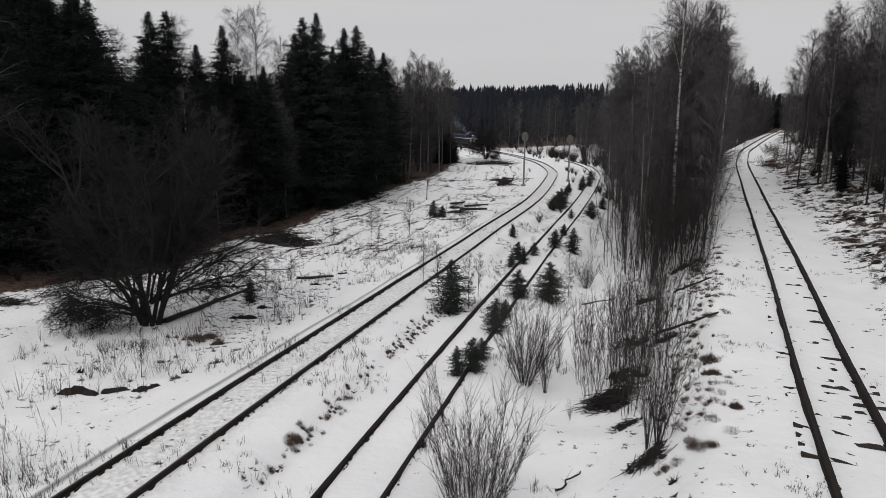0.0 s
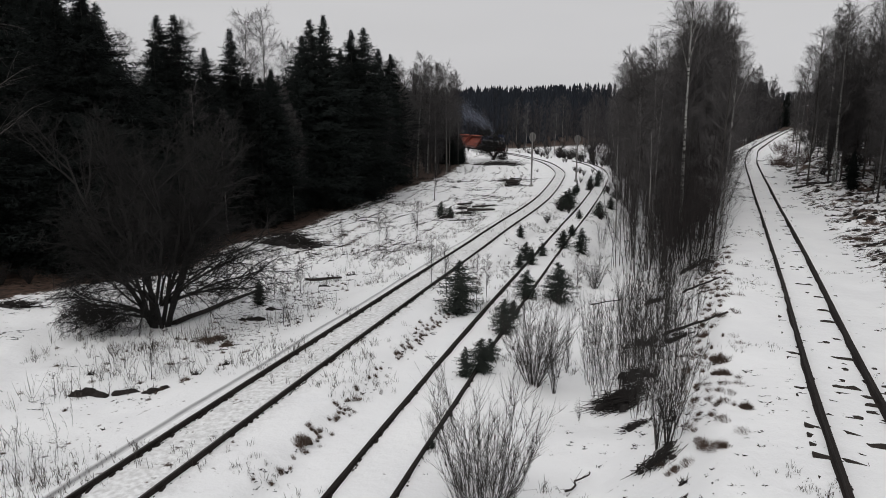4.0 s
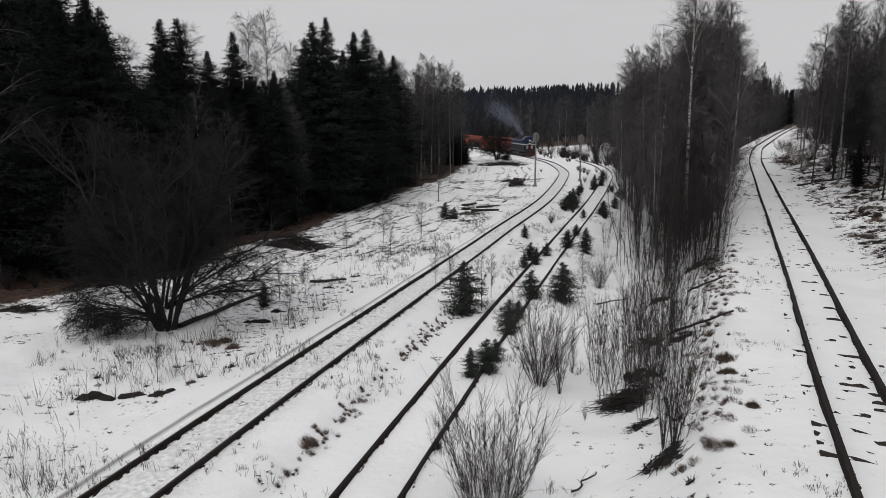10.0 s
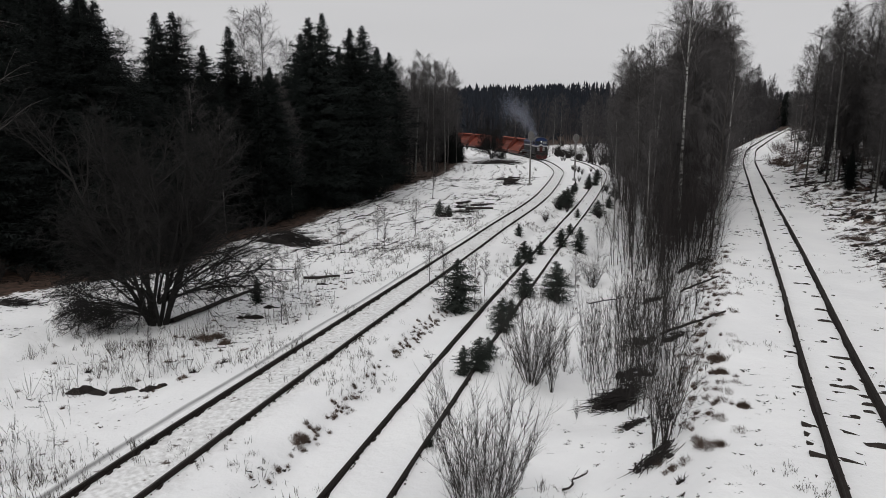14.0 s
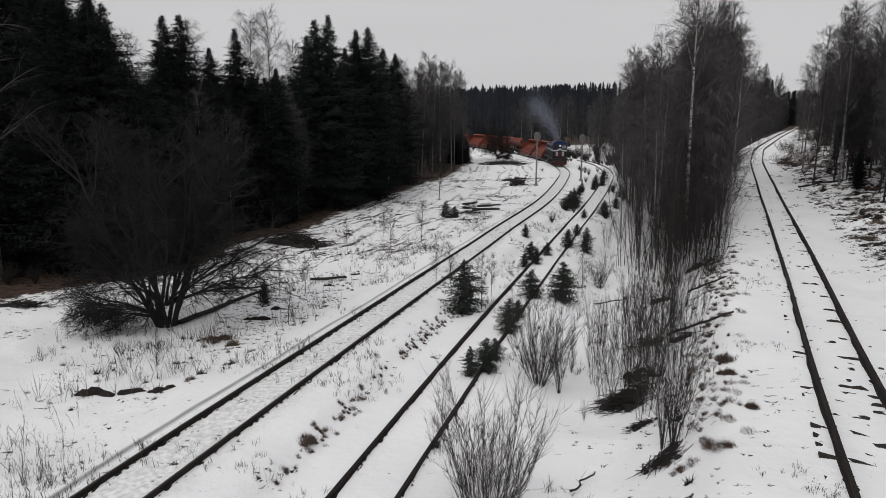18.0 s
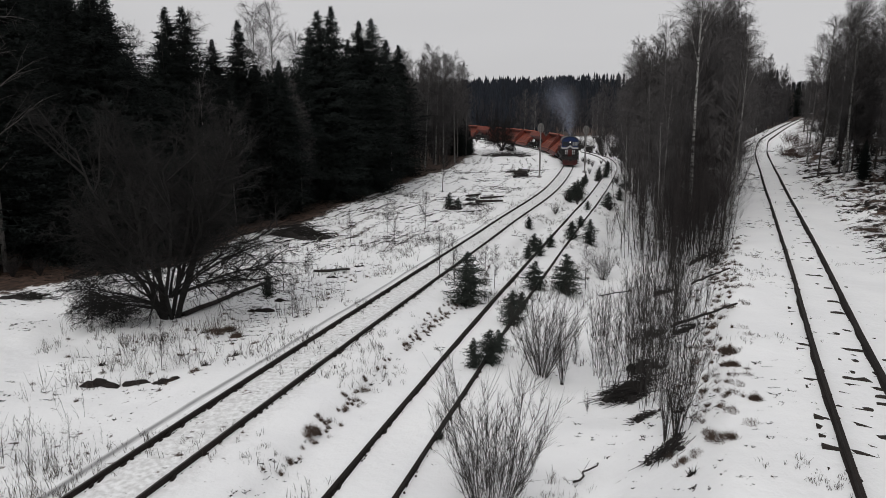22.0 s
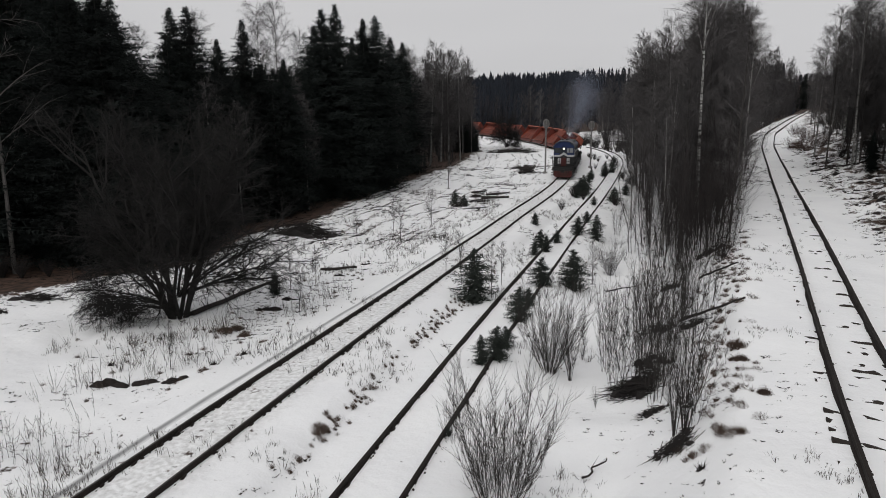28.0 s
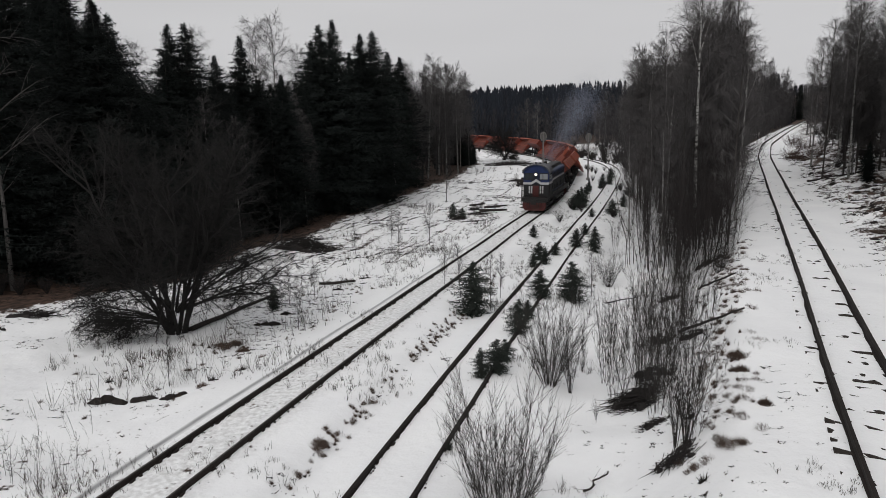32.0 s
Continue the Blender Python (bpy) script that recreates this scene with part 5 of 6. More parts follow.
def soil_lump(x, y, size, seed):
    g, q = Geo(), random.Random(seed)
    z = float(land(x, y))
    for i in range(7):
        k = size * q.uniform(0.4, 0.85)
        g.lump((x + q.gauss(0, size * 0.6), y + q.gauss(0, size * 0.25), z - 0.03), k * q.uniform(0.8, 1.5), k * 0.6, k * q.uniform(0.45, 0.95), q)
    for i in range(40):
        w = q.uniform(0, 6.283)
        p = vec(x + size * 1.1 * math.cos(w) * q.random(), y + size * 0.7 * math.sin(w) * q.random(), z)
        g.sliver(p, p + vec(q.gauss(0, 0.1), q.gauss(0, 0.1), q.uniform(0.05, 0.3)), 0.014, q)
    tagged(new("soil_mound", g.mesh("soil_mound", CLOD)), "dark frozen soil mound breaking through snow", "soil mound", "soil mounds")


for i, (x, y, s) in enumerate([(-11.76, 21.6, 0.42), (-10.44, 21.8, 0.4), (-9.58, 21.6, 0.36), (-8.69, 23.1, 0.14), (-7.88, 24, 0.12), (-12.57, 23.4, 0.1), (-9.19, 31.3, 0.32), (-8.42, 33, 0.27), (-6.78, 38.5, 0.22), (-5.77, 41.7, 0.22),
                               (6.91, 19.24, 0.12), (5.8, 15.2, 0.1), (7.9, 24.3, 0.2)]):
    soil_lump(x, y, s, 60 + i)


def russet_tuft(x, y, size, seed, heap=None):
    g, q = heap or Geo(), random.Random(seed)
    z = float(land(x, y))
    for i in range(int((1100 if not heap else q.randint(110, 260)) * max(1, size))):
        w, k = q.uniform(0, 6.283), size * 0.5 * math.sqrt(q.random())
        p = vec(x + k * math.cos(w), y + k * math.sin(w), z - 0.02)
        t = p + vec(q.gauss(0, 0.08), q.gauss(0, 0.08), q.uniform(0.05, 0.42) * (1.2 - 1.6 * k / size)) * (0.5 + 0.5 * size)
        if heap:
            t = t + vec(-0.12 * size, 0, -0.03) * q.uniform(0, 1.5)
        g.sliver(p, t, 0.006 if heap else 0.008, q)
    if heap:
        return
    tagged(new("grass_tussock", g.mesh("grass_tussock", RUSSET)), "russet tussock of matted dead grass", "grass tussock", "grass tussocks")


for i, (x, y, s) in enumerate([(-4.03, 18.24, 0.6), (9.5, 22.6, 0.7), (9.12, 21.3, 0.45), (8.6, 18.4, 0.35), (-9.86, 27.5, 0.83), (-8.82, 27, 0.52), (-9.48, 28.1, 0.63), (48.8, 100.2, 3), (46.6, 93.2, 1.6), (50.6, 104.2, 2.61), (25.9, 42.1, 1.2)]):
    russet_tuft(x, y, s, 90 + i)
for i, (x, y, h) in enumerate([(-1.09, 82.7, 6.28), (-8.84, 35.3, 2.05), (-7.82, 36.9, 1.95), (1.71, 34, 2.78), (0.22, 35.6, 2.81), (2.38, 36.9, 2.38), (-0.66, 37.7, 2.4), (-4.1, 48.9, 2.96), (-2.09, 53.5, 3.25), (-5.09, 54.3, 2.54), (-7.42, 50.2, 2.28), (-12.27, 16.3, 2.01), (-10.22, 23, 1.74), (-7.17, 30, 1.69), (7.93, 39.7, 2.64)]):
    plant(THIN[i % 4], x, y, h, 7, label="thin bare sapling standing alone in snow")
for cx, cy, many in ((-13.88, 17.1, 5), (-15.26, 15.26, 6), (-10.04, 23.6, 7), (-11.83, 22.8, 4), (-7.6, 30.4, 6), (-9.32, 27.1, 4), (-6.44, 33.8, 3), (-10.7, 16.4, 9), (-11.2, 15.8, 7), (-12.6, 18.4, 5), (-12.0, 22.4, 6), (-11.2, 25.2, 7), (-12.3, 24.0, 4)):
    for i in range(many):
        plant(WEED[i % 3], cx + rnd.gauss(0, 0.8), cy + rnd.gauss(0, 0.5), rnd.uniform(0.4, 1.25), 1)
plant(KID[0], -9.33, 34.2, 1.29, 2.4, label="small young conifer in snow")
for x, y, h in ((5.16, 45.6, 1.01), (5.89, 48.2, 1.36), (7.28, 50.1, 1.02), (13.09, 76.5, 1.43), (14.78, 81.3, 2.04), (14.28, 78.2, 1.8), (16.86, 89.1, 1.32), (22.7, 102.3, 1.46), (20.4, 97.3, 1.09), (24.8, 111.1, 1.69), (11.19, 59.5, 1.05), (19.36, 79.9, 1.45), (22.6, 90.4, 1.59), (1.85, 25.8, 0.93), (3.39, 32.2, 0.95), (-0.24, 70.3, 1.43), (0.71, 69, 1.19)):
    plant(KID[2 if h > 1.5 else 1], x, y, h, 2.4)


def bank_tussocks():
    """Grassy hummocks that break through the snow of the bank."""
    g, q = Geo(), random.Random(58)
    for i in range(520):
        y = 30 + 55 * q.random() ** 1.2
        x = float(np.interp(y, YS, XR)) + 4.2 + 7.5 * q.random()
        if wave(np.array(x), np.array(y), 3.5, 59) < q.uniform(-0.7, 0.3):
            continue
        k = q.uniform(0.1, 0.32)
        g.lump((x, y, float(land(x, y)) - 0.04), k * q.uniform(0.8, 1.6), k * 0.8, k * q.uniform(0.4, 0.8), q)
        for n in range(26):
            p = vec(x + q.gauss(0, k), y + q.gauss(0, k * 0.5), float(land(x, y)))
            g.sliver(p, p + vec(q.gauss(-0.1, 0.1), q.gauss(0, 0.08), q.uniform(0.03, 0.3)), 0.012, q)
    tagged(new("bank_tussocks", g.mesh("bank_tussocks", CLOD)), "dark grassy hummocks breaking through snow on the bank", "grass hummocks", kind="stuff")


bank_tussocks()


def tussock_rows():
    """Small tussocks along the ledge beside the siding, on the embankment's shoulder and on the bank."""
    g, q = Geo(), random.Random(55)
    for i in range(230):
        y = 15 + 27 * q.random() ** 1.2
        x = float(np.interp(y, YS, XM)) - 2.6 + q.gauss(0, 0.2)
        if wave(np.array(x * 0.5), np.array(y), 1.1, 71) > q.uniform(-0.5, 0.4):
            russet_tuft(x, y, q.uniform(0.06, 0.26) * q.uniform(0.6, 1.2), 700 + i, g)
    for i in range(190):
        y = 16 + 26 * q.random() ** 1.2
        russet_tuft(float(np.interp(y, YS, XR)) - 4.15 + q.gauss(0, 0.55), y, q.uniform(0.08, 0.5), 800 + i, g)
    for i in range(100):
        y = 30 + 60 * q.random()
        russet_tuft(float(np.interp(y, YS, XR)) + 3.8 + abs(q.gauss(0, 3.5)), y, q.uniform(0.15, 0.6), 950 + i, g)
    for i in range(60):
        y = q.uniform(20, 40)
        russet_tuft(float(np.interp(y, YS, XL)) - 3 - abs(q.gauss(0, 3.5)), y, q.uniform(0.08, 0.25), 1150 + i, g)
    tagged(new("grass_tufts", g.mesh("grass_tufts", RUSSET)), "small dark tufts of dead grass on snow", "grass tufts", kind="stuff")


tussock_rows()


# ---- signal masts ----
def signal(x, y, h, label):
    mast = tagged(new("railway_signal"), label, "railway signal", "railway signals")
    g = Geo()
    g.tube([vec(0, 0, -0.4), vec(0, 0, h * 0.5), vec(0, 0, h)], 0.13, 0.09, 10)
    part("mast", g, CONCRETE, mast)
    g = Geo()
    g.box(-0.3, 0.3, -0.3, 0.3, -0.3, 0.25)
    part("footing", g, CONCRETE, mast)
    g = Geo()
    rim = [(0.42 * math.sin(k * math.pi / 10), h - 0.55 + 0.62 * math.cos(k * math.pi / 10)) for k in range(20)]
    g.prism(rim, 0.12, 0.16)
    board = new("backboard", g.mesh("backboard", plain("grey_signal_board", (0.13, 0.125, 0.122), 0.6, size=8)))
    board.parent = mast
    tagged(board, "oval grey backboard seen from behind")
    g = Geo()
    loop = [vec(x, 0.1, z) for x, z in rim]
    g.tube(loop + loop[:1], 0.04, 0.04, 4)
    part("rim", g, CONCRETE, board, "pale rim of the backboard")
    for k in (-0.25, 0.18):
        g = Geo()
        g.tube([vec(0, -0.12, h - 0.55 + k), vec(0, 0.4, h - 0.55 + k)], 0.14, 0.14, 10)
        part("lamp_housing", g, BLACK_STEEL, mast)
    g = Geo()
    for sx in (-0.1, 0.1):
        g.tube([vec(sx, -0.13, 0.3), vec(sx, -0.13, h - 1.0)], 0.01, 0.01, 4)
    for k in range(int(h / 0.4)):
        g.tube([vec(-0.1, -0.13, 0.4 + 0.4 * k), vec(0.1, -0.13, 0.4 + 0.4 * k)], 0.012, 0.012, 4)
    part("ladder", g, BLACK_STEEL, mast)
    mast.matrix_basis = at_place(x, y, 0, -10)


signal(12.4, 98, 7.44, "tall grey railway signal mast beside the main track")
signal(20.1, 105.4, 6.87, "grey railway signal mast between the tracks")


# ---- train ----
def wheelset(parent, y):
    for s in (-0.76, 0.76):
        g = Geo()
        g.tube([vec(s - 0.07, y, 0.48), vec(s + 0.07, y, 0.48)], 0.48, 0.48, 16)
        part("wheel", g, BLACK_STEEL, parent)


def bogie(parent, y, axles, gap):
    g = Geo()
    half = gap * (axles - 1) / 2
    for s in (-1.0, 1.0):
        g.box(s - 0.09, s + 0.09, y - half - 0.5, y + half + 0.5, 0.45, 0.75)
        for k in range(axles):
            c = y - half + gap * k
            g.box(s - 0.13, s + 0.13, c - 0.17, c + 0.17, 0.3, 0.72)
    g.box(-1.0, 1.0, y - 0.2, y + 0.2, 0.5, 0.85)
    b = part("bogie", g, BLACK_STEEL, parent)
    for k in range(axles):
        wheelset(b, y - half + gap * k)


LOCO_HALF = 8.5


def arched(half, spring, rise, steps=14):
    """An arch in x, z from one side to the other."""
    return [(half * math.cos(math.pi * k / steps), spring + rise * math.sin(math.pi * k / steps)) for k in range(steps + 1)]


def locomotive():
    loco = tagged(new("locomotive"), "dark blue diesel locomotive with white chevron and red pilot", "locomotive")
    f = LOCO_HALF
    g = Geo()
    g.box(-1.42, 1.42, -f, f, 1.2, 1.58)
    g.box(-1.0, 1.0, -2.6, 2.6, 0.42, 1.2)
    part("underframe", g, BLACK_STEEL, loco)
    for s in (1, -1):
        g = Geo()
        g.prism([(-1.0, 0.2), (1.0, 0.2), (1.22, 0.5), (1.22, 1.05), (-1.22, 1.05), (-1.22, 0.5)], s * f - 0.08, s * f + 0.12)
        pilot = part("pilot", g, RED, loco, "dull red snow pilot")
        g = Geo()
        g.box(-1.22, 1.22, s * f - 0.02, s * f + 0.14, 1.06, 1.2)
        part("buffer_beam", g, BLACK_STEEL, pilot)
        g = Geo()
        g.box(-0.2, 0.2, s * f + s * 0.12, s * f + s * 0.6, 0.98, 1.28)
        g.box(-0.27, 0.27, s * f + s * 0.55, s * f + s * 0.78, 0.93, 1.34)
        part("coupler", g, BLACK_STEEL, loco)
        for k in (-0.75, -0.5, 0.5, 0.75):
            g = Geo()
            g.tube([vec(k, s * (f + 0.1), 1.15), vec(k * 1.02, s * (f + 0.32), 0.85), vec(k * 0.95, s * (f + 0.28), 0.55)], 0.035, 0.03, 6)
            part("brake_hose", g, BLACK_STEEL, loco)
    # the cab stands at the leading end
    y0, y1 = f - 3.4, f - 1.0
    g = Geo()
    g.prism([(-1.38, 2.95), (1.38, 2.95)] + arched(1.38, 4.15, 0.82), y0, y1)
    part("cab", g, BLUE, loco, "dark blue cab with arched front")
    g = Geo()
    g.prism([(-1.38, 1.58), (1.38, 1.58), (1.38, 2.94), (-1.38, 2.94)], y0, y1 + 0.05)
    part("cab_base", g, NAVY, loco, "dark grey lower cab")
    g = Geo()
    outer = arched(1.5, 4.14, 0.95)
    g.prism(outer + [(x * 0.93, z - 0.08) for x, z in reversed(outer)], y0 - 0.15, y1 + 0.2)
    part("cab_roof", g, ROOF, loco, "light grey arched roof")
    g = Geo()
    g.prism([(-1.4, 2.9), (-0.5, 2.9), (0.0, 3.2), (0.5, 2.9), (1.4, 2.9), (1.4, 3.14), (0.55, 3.14), (0.0, 3.52), (-0.55, 3.14), (-1.4, 3.14)], y1 + 0.03, y1 + 0.085)
    part("chevron", g, WHITE, loco, "white chevron stripe")
    for s in (-1, 1):
        g = Geo()
        g.box(s * 1.39 - 0.015, s * 1.39 + 0.015, y0, y1 + 0.03, 2.9, 3.14)
        part("stripe", g, WHITE, loco, "white side stripe")
        g = Geo()
        g.box(s * 1.02 - 0.012, s * 1.02 + 0.012, -f + 1.4, y0, 2.9, 3.1)
        part("stripe", g, WHITE, loco, "white side stripe")
        for k in (0.48, 0.72):
            g = Geo()
            g.box(s * k - 0.075, s * k + 0.075, y1 + 0.05, y1 + 0.09, 1.95, 2.74)
            part("marking", g, WHITE, loco, "white upright marking")
        for c, w in ((1.0, 0.24), (0.55, 0.15)):
            g = Geo()
            for x0, x1, z0, z1 in ((-w - 0.05, w + 0.05, 3.4, 3.46), (-w - 0.05, w + 0.05, 4.06, 4.12), (-w - 0.05, -w, 3.46, 4.06), (w, w + 0.05, 3.46, 4.06)):
                g.box(s * c + x0, s * c + x1, y1 - 0.02, y1 + 0.05, z0, z1)
            frame_ = part("window_frame", g, NAVY, loco)
            g = Geo()
            g.box(s * c - w, s * c + w, y1 - 0.01, y1 + 0.02, 3.46, 4.06)
            part("window_pane", g, PALE_PANE if s < 0 else PANE, frame_)
        for c in (y0 + 0.65, y0 + 1.7):
            g = Geo()
            g.box(s * 1.385 - 0.02, s * 1.385 + 0.02, c - 0.4, c + 0.4, 3.4, 4.1)
            part("side_window", g, PANE, loco)
        # railings round the front platform
        g = Geo()
        for x in (1.38, 0.95, 0.45):
            g.tube([vec(s * x, f - 0.05, 1.58), vec(s * x, f - 0.05, 2.35)], 0.022, 0.022, 5)
        for zz in (1.95, 2.35):
            g.tube([vec(s * 0.45, f - 0.05, zz), vec(s * 1.38, f - 0.05, zz)], 0.022, 0.022, 5)
        part("platform_rail", g, BLACK_STEEL, loco)
        g = Geo()
        for x, y in ((1.46, f - 0.2), (1.46, y1 + 0.15)):
            g.tube([vec(s * x, y, 0.95), vec(s * x, y, 3.0)], 0.024, 0.024, 5)
        part("grab_rail", g, BLACK_STEEL, loco)
        g = Geo()
        for c in np.arange(-f + 0.3, y0, 1.3):
            g.tube([vec(s * 1.38, c, 1.58), vec(s * 1.38, c, 2.6)], 0.02, 0.02, 5)
        g.tube([vec(s * 1.38, -f + 0.3, 2.6), vec(s * 1.38, y0, 2.6)], 0.022, 0.022, 5)
        g.tube([vec(s * 1.38, -f + 0.3, 2.1), vec(s * 1.38, y0, 2.1)], 0.018, 0.018, 5)
        part("handrail", g, NAVY, loco)
        for e in (1, -1):
            g = Geo()
            for zz in (0.45, 0.8, 1.15):
                g.box(s * 1.42 - 0.16, s * 1.42 + 0.16, e * f - 0.35 - 0.3 * e, e * f + 0.35 - 0.3 * e, zz, zz + 0.05)
            g.box(s * 1.27 - 0.02, s * 1.27 + 0.02, e * f - 0.35 - 0.3 * e, e * f + 0.35 - 0.3 * e, 0.4, 1.5)
            part("steps", g, BLACK_STEEL, loco)
        g = Geo()
        g.tube([vec(s * 1.02, f + 0.02, 1.36), vec(s * 1.02, f + 0.2, 1.36)], 0.11, 0.11, 12)
        part("marker_lamp", g, NAVY, loco)
        # air tanks under the frame
        g = Geo()
        g.tube([vec(s * 1.15, -2.2, 0.85), vec(s * 1.15, 0.0, 0.85), vec(s * 1.15, 2.2, 0.85)], 0.26, 0.26, 12)
        part("air_tank", g, BLACK_STEEL, loco)
    g = Geo()
    g.prism([(-0.34, 1.62), (0.34, 1.62), (0.34, 2.78), (-0.34, 2.78)], y1 + 0.05, y1 + 0.3)
    part("nose_box", g, RED, loco, "red equipment box on the cab front")
    g = Geo()
    g.tube([vec(0, y1 - 0.1, 4.0), vec(0, y1 + 0.12, 4.0), vec(0, y1 + 0.3, 4.0)], 0.24, 0.26, 16)
    lamp = part("headlight", g, NAVY, loco)
    g = Geo()
    g.tube([vec(0, y1 + 0.3, 4.0), vec(0, y1 + 0.32, 4.0)], 0.13, 0.13, 14)
    part("lens", g, LAMP, lamp, "lit round headlamp")
    # long hood behind the cab
    g = Geo()
    g.prism([(-1.0, 1.58), (1.0, 1.58)] + arched(1.0, 3.75, 0.5), -f + 0.8, y0)
    hood = part("hood", g, BLUE, loco, "dark blue engine hood")
    for c in np.arange(-f + 1.3, y0 - 0.7, 1.1):
        for s in (-1, 1):
            g = Geo()
            g.box(s * 1.01 - 0.02, s * 1.01 + 0.02, c, c + 0.95, 1.75, 2.86)
            door = part("hood_door", g, NAVY, hood)
            g = Geo()
            for k in range(6):
                g.box(s * 1.025 - 0.02, s * 1.025 + 0.02, c + 0.12, c + 0.83, 3.2 + 0.09 * k, 3.24 + 0.09 * k)
            part("louvre", g, BLACK_STEEL, door)
    g = Geo()
    g.box(-0.8, 0.8, -1.4, 3.1, 4.2, 4.52)
    part("roof_box", g, BLACK_STEEL, hood)
    g = Geo()
    g.prism([(-0.7, 4.15), (0.7, 4.15), (0.55, 4.45), (-0.55, 4.45)], -f + 1.3, -2.4)
    part("roof_box", g, BLACK_STEEL, hood)
    g = Geo()
    g.tube([vec(0, 1.4, 4.4), vec(0, 1.4, 5.0)], 0.24, 0.22, 12)
    part("exhaust_stack", g, BLACK_STEEL, hood)
    g = Geo()
    for s in (-0.25, 0.25):
        g.tube([vec(s, y0 + 0.6, 5.05), vec(s, y0 + 0.9, 5.12), vec(s, y0 + 1.5, 5.16)], 0.04, 0.1, 8)
    part("horn", g, BLACK_STEEL, loco)
    for s in (-1, 1):
        bogie(loco, s * 4.9, 3, 1.85)
    return loco


CAR_HALF = 6.3


def dump_wagon():
    """A dump wagon whose tub is tipped to one side, showing its ribbed inside."""
    car = tagged(new("dump_wagon"), "orange-red railway dump wagon with its tub tipped", "railway wagon", "dump wagons")
    f = CAR_HALF
    g = Geo()
    g.box(-0.35, 0.35, -f + 0.2, f - 0.2, 0.95, 1.35)
    g.box(-1.2, 1.2, -f + 0.2, -f + 0.7, 1.0, 1.3)
    g.box(-1.2, 1.2, f - 0.7, f - 0.2, 1.0, 1.3)
    for c in (-1.9, 1.9):
        g.tube([vec(-0.9, c, 0.7), vec(-0.5, c, 2.1)], 0.2, 0.16, 8)
    part("underframe", g, BLACK_STEEL, car)
    for s in (1, -1):
        g = Geo()
        g.box(-0.15, 0.15, s * (f - 0.2), s * (f + 0.42), 0.92, 1.15)
        part("coupler", g, BLACK_STEEL, car)
        bogie(car, s * (f - 1.7), 2, 1.85)
    tip = Matrix.Translation((0.65, 0, 1.5)) @ Matrix.Rotation(radians(40), 4, "Y") @ Matrix.Scale(1.16, 4)
    y = (f - 0.75) / 1.16

    def slab(name, x0, x1, y0, y1, z0, z1, mat, parent, label=""):
        g = Geo()
        g.box(x0, x1, y0, y1, z0, z1, tip)
        return part(name, g, mat, parent, label)
    tub = slab("tub_floor", -2.15, 0.75, -y, y, 0.0, 0.2, ORANGE, car, "orange-red tub floor")
    slab("tub_side", -2.27, -2.15, -y, y, 0.0, 1.0, ORANGE, car)
    slab("tipping_door", 0.75, 1.45, -y, y, -0.02, 0.1, ORANGE, car)
    for s in (-1, 1):
        g = Geo()
        c = s * y
        for q in (c - 0.06, c + 0.06):
            g.v.extend(np.array(tip @ Vector(p)) for p in ((-2.27, q, 0), (0.75, q, 0), (0.75, q, 0.35), (-2.27, q, 1.1)))
        g.f += [(0, 1, 2, 3), (7, 6, 5, 4), (0, 4, 5, 1), (1, 5, 6, 2), (2, 6, 7, 3), (3, 7, 4, 0)]
        part("tub_end", g, ORANGE, car)
    for k in range(5):
        c = -y + 0.1 + (2 * y - 0.2) * k / 4
        slab("rib", -2.1, 0.7, c - 0.07, c + 0.07, 0.2, 0.3, RIB, tub)
        slab("side_rib", -2.38, -2.27, c - 0.07, c + 0.07, 0.0, 1.0, RIB, tub)
    slab("top_rail", -2.33, -2.1, -y - 0.05, y + 0.05, 1.0, 1.1, RIB, tub)
    slab("long_rail", -0.85, -0.72, -y, y, 0.2, 0.28, RIB, tub)
    slab("door_rail", 0.72, 0.82, -y, y, 0.2, 0.3, RIB, tub)
    return car


loco = locomotive()
wagons = [dump_wagon()]
SIZE = 0.94
for i in range(12):
    wagons.append(copy_thing(wagons[0], Matrix.Identity(4)))
for vehicle in [loco] + wagons:
    vehicle.scale = (SIZE, SIZE, SIZE)

# ---- motion of the train ----
LINE = np.stack([XL, YS, ZL], -1)[YS > 20][::-1]
RUN = np.concatenate([[0], np.cumsum(np.linalg.norm(np.diff(LINE, axis=0), axis=1))])


def on_line(s):
    return Vector([float(np.interp(s, RUN, LINE[:, i])) for i in range(3)])


# low scrub in the snow between the main track and the siding before the bend
scrub = random.Random(77)
for i in range(34):
    y = scrub.uniform(66, 128)
    lo, hi = float(np.interp(y, YS, XL)) + 2.6, float(np.interp(y, YS, XM)) + 3.2
    x, h = scrub.uniform(lo, hi), scrub.uniform(0.5, 1.2)
    if abs(x - float(np.interp(y, YS, XM))) > 0.95:
        plant(SHADE, x, y, h, 3.2, turn=scrub.uniform(0, 360))


def along(y):
    return float(np.interp(-y, -LINE[:, 1], RUN))


# where the leading end is, second by second
HEAD_T = [0, 6, 8, 9, 11, 13, 14, 17, 19, 22, 23, 25, 28, 30, 32]
HEAD_Y = [208.2, 181.6, 174, 170.4, 164.3, 152, 148.5, 132.8, 125.7, 113.2, 110.3, 101.2, 88.5, 80.1, 70.1]


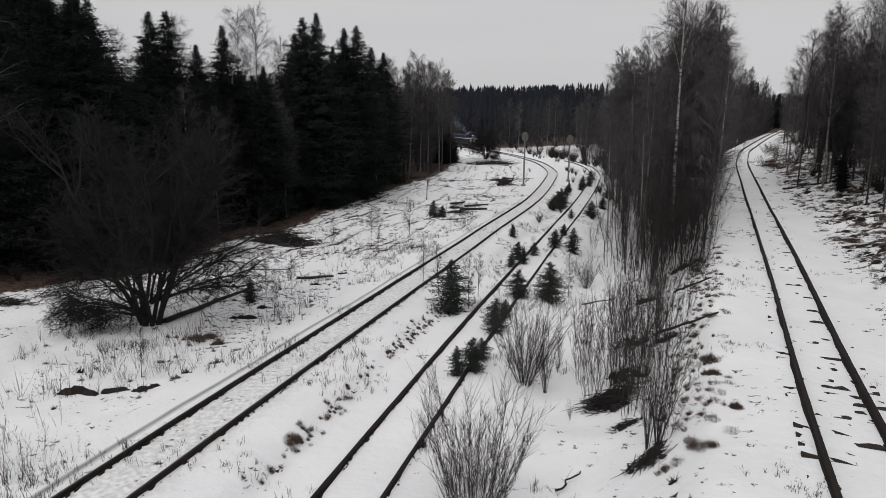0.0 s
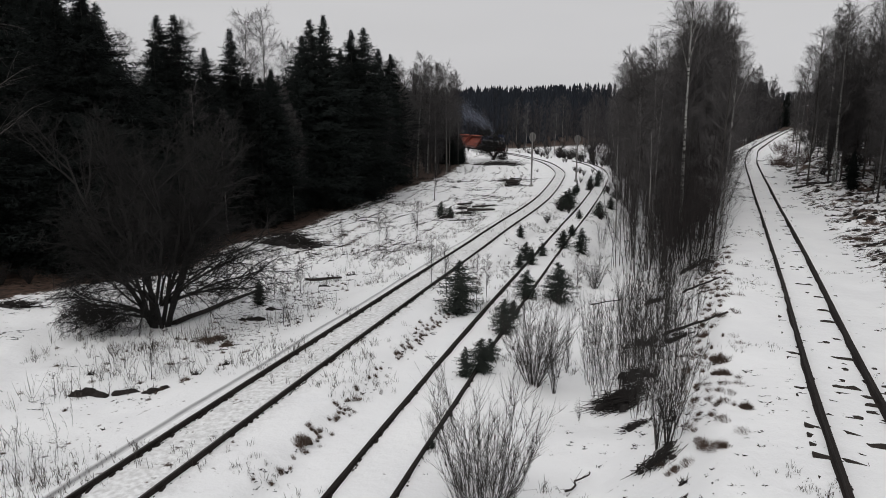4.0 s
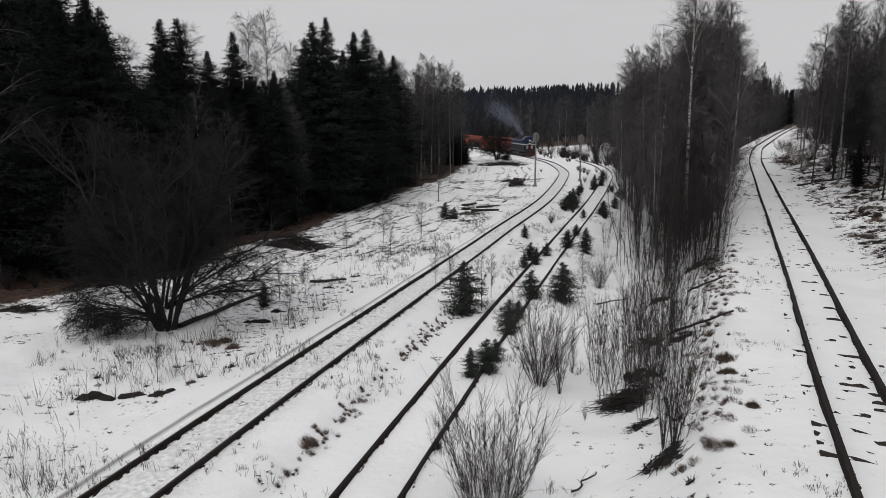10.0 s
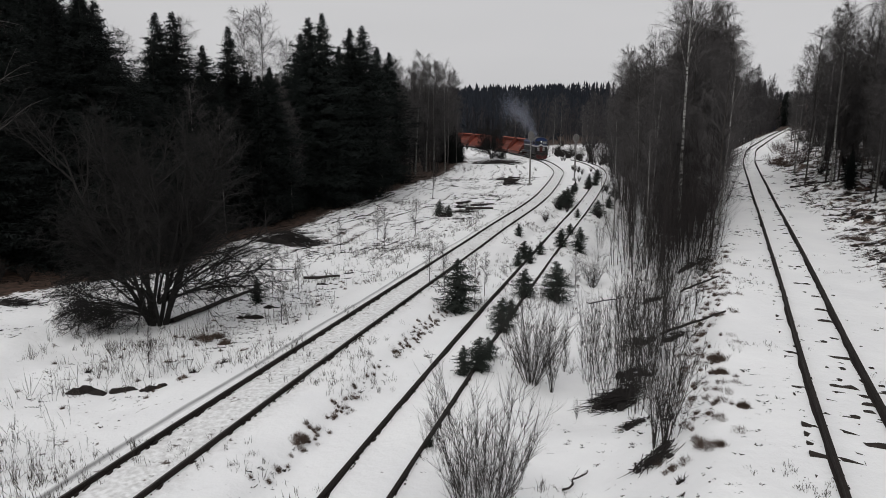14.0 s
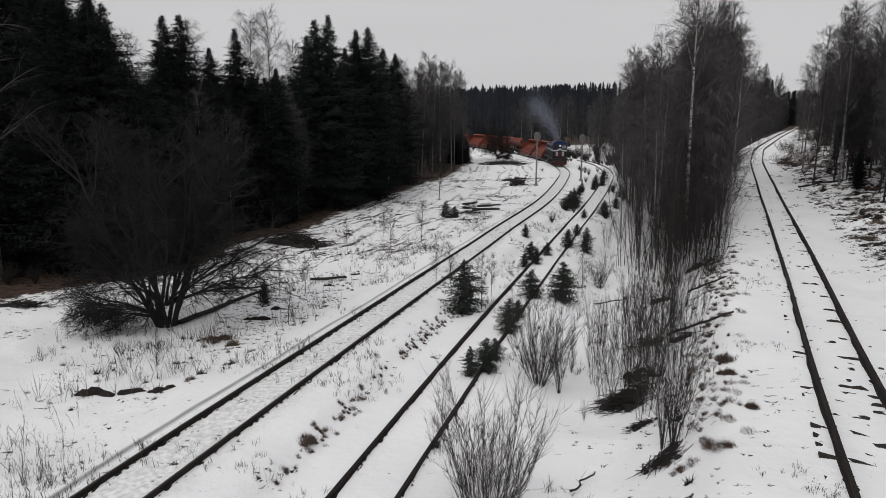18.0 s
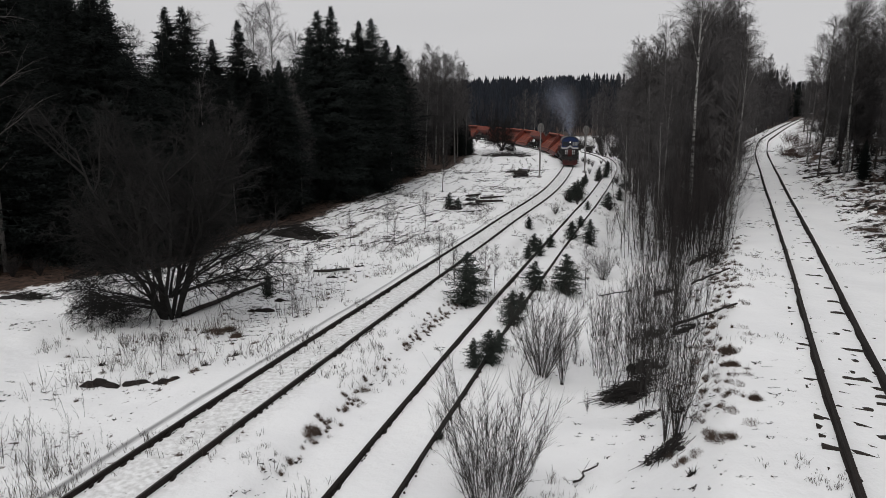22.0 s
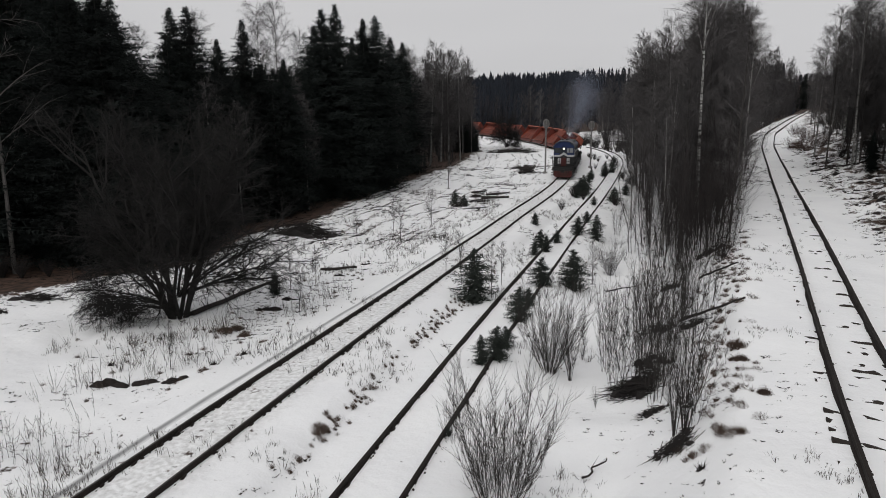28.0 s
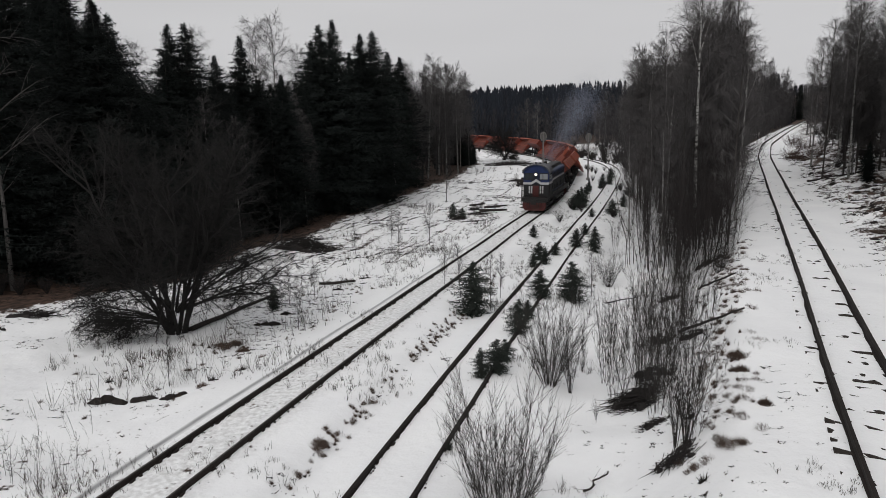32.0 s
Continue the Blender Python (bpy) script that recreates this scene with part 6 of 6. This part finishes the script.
SMOKE = plain("diesel_smoke", (0.27, 0.295, 0.37), 1.0, grain=0.1, size=1, bump=0.0, spec=0.0)
puffs = []
for i in range(13):
    # each puff is a soft cloud of tiny soot flakes
    k, r = i / 12, random.Random(300 + i)
    g = Geo()
    size = 0.28 + 1.35 * k
    for j in range(int(9000 + 19000 * k)):
        c = vec(r.gauss(0, size), r.gauss(0, size), r.gauss(0, size * 1.1))
        s = 0.0052 + 0.0044 * k
        g.face(*(c + vec(r.gauss(0, s), r.gauss(0, s), r.gauss(0, s)) for n in range(3)))
    puff = tagged(new("smoke_puff", g.mesh("smoke_puff", SMOKE)), "thin bluish diesel smoke above the locomotive", "smoke", "smoke plume", "stuff")
    puffs.append((puff, 0.15 + 0.45 * i + 0.02 * i * i, r.uniform(0, 6.28)))


def head(t):
    c = np.polyfit(HEAD_T, [along(y) for y in HEAD_Y], 5)
    return float(np.polyval(c, t))


def ride(s, half):
    a, b = on_line(s - half * 0.6), on_line(s + half * 0.6)
    d = (b - a).normalized()
    right = d.cross(Vector((0, 0, 1))).normalized()
    up = right.cross(d)
    m = Matrix((right, d, up)).transposed().to_4x4()
    return Matrix.Translation((a + b) / 2) @ m


def stack(t):
    """Where the exhaust stack stands; before the start it goes on at the first speed."""
    s = head(t) if t >= 0 else head(0) + (head(0.5) - head(0)) * 2 * t
    return ride(s - LOCO_HALF * SIZE, LOCO_HALF * SIZE) @ Vector((0, 1.4 * SIZE, 5.0 * SIZE))


def motions():
    times = [float(t) for t in range(0, 33)]
    walk(loco, [(t, ride(head(t) - LOCO_HALF * SIZE, LOCO_HALF * SIZE)) for t in times])
    # the smoke hangs where it left the stack, rises and drifts
    for puff, age, ph in puffs:
        drift = Vector((0.3 * age, 0.12 * age, 1.25 * age ** 0.85))
        walk(puff, [(t, Matrix.Translation(stack(t - age) + drift + Vector((0.2 * math.sin(t * 1.3 + ph), 0.2 * math.cos(t * 1.1 + ph), 0.12 * math.sin(t * 1.7 + ph))))) for t in times])
    for i, car in enumerate(wagons):
        back = SIZE * (2 * LOCO_HALF + 0.9 + (i + 0.5) * (2 * CAR_HALF + 0.8))
        flip = Matrix.Rotation(math.pi, 4, "Z") if i in (2, 6, 9) else Matrix.Identity(4)
        walk(car, [(t, ride(head(t) - back, CAR_HALF * SIZE) @ flip) for t in times])


motions()
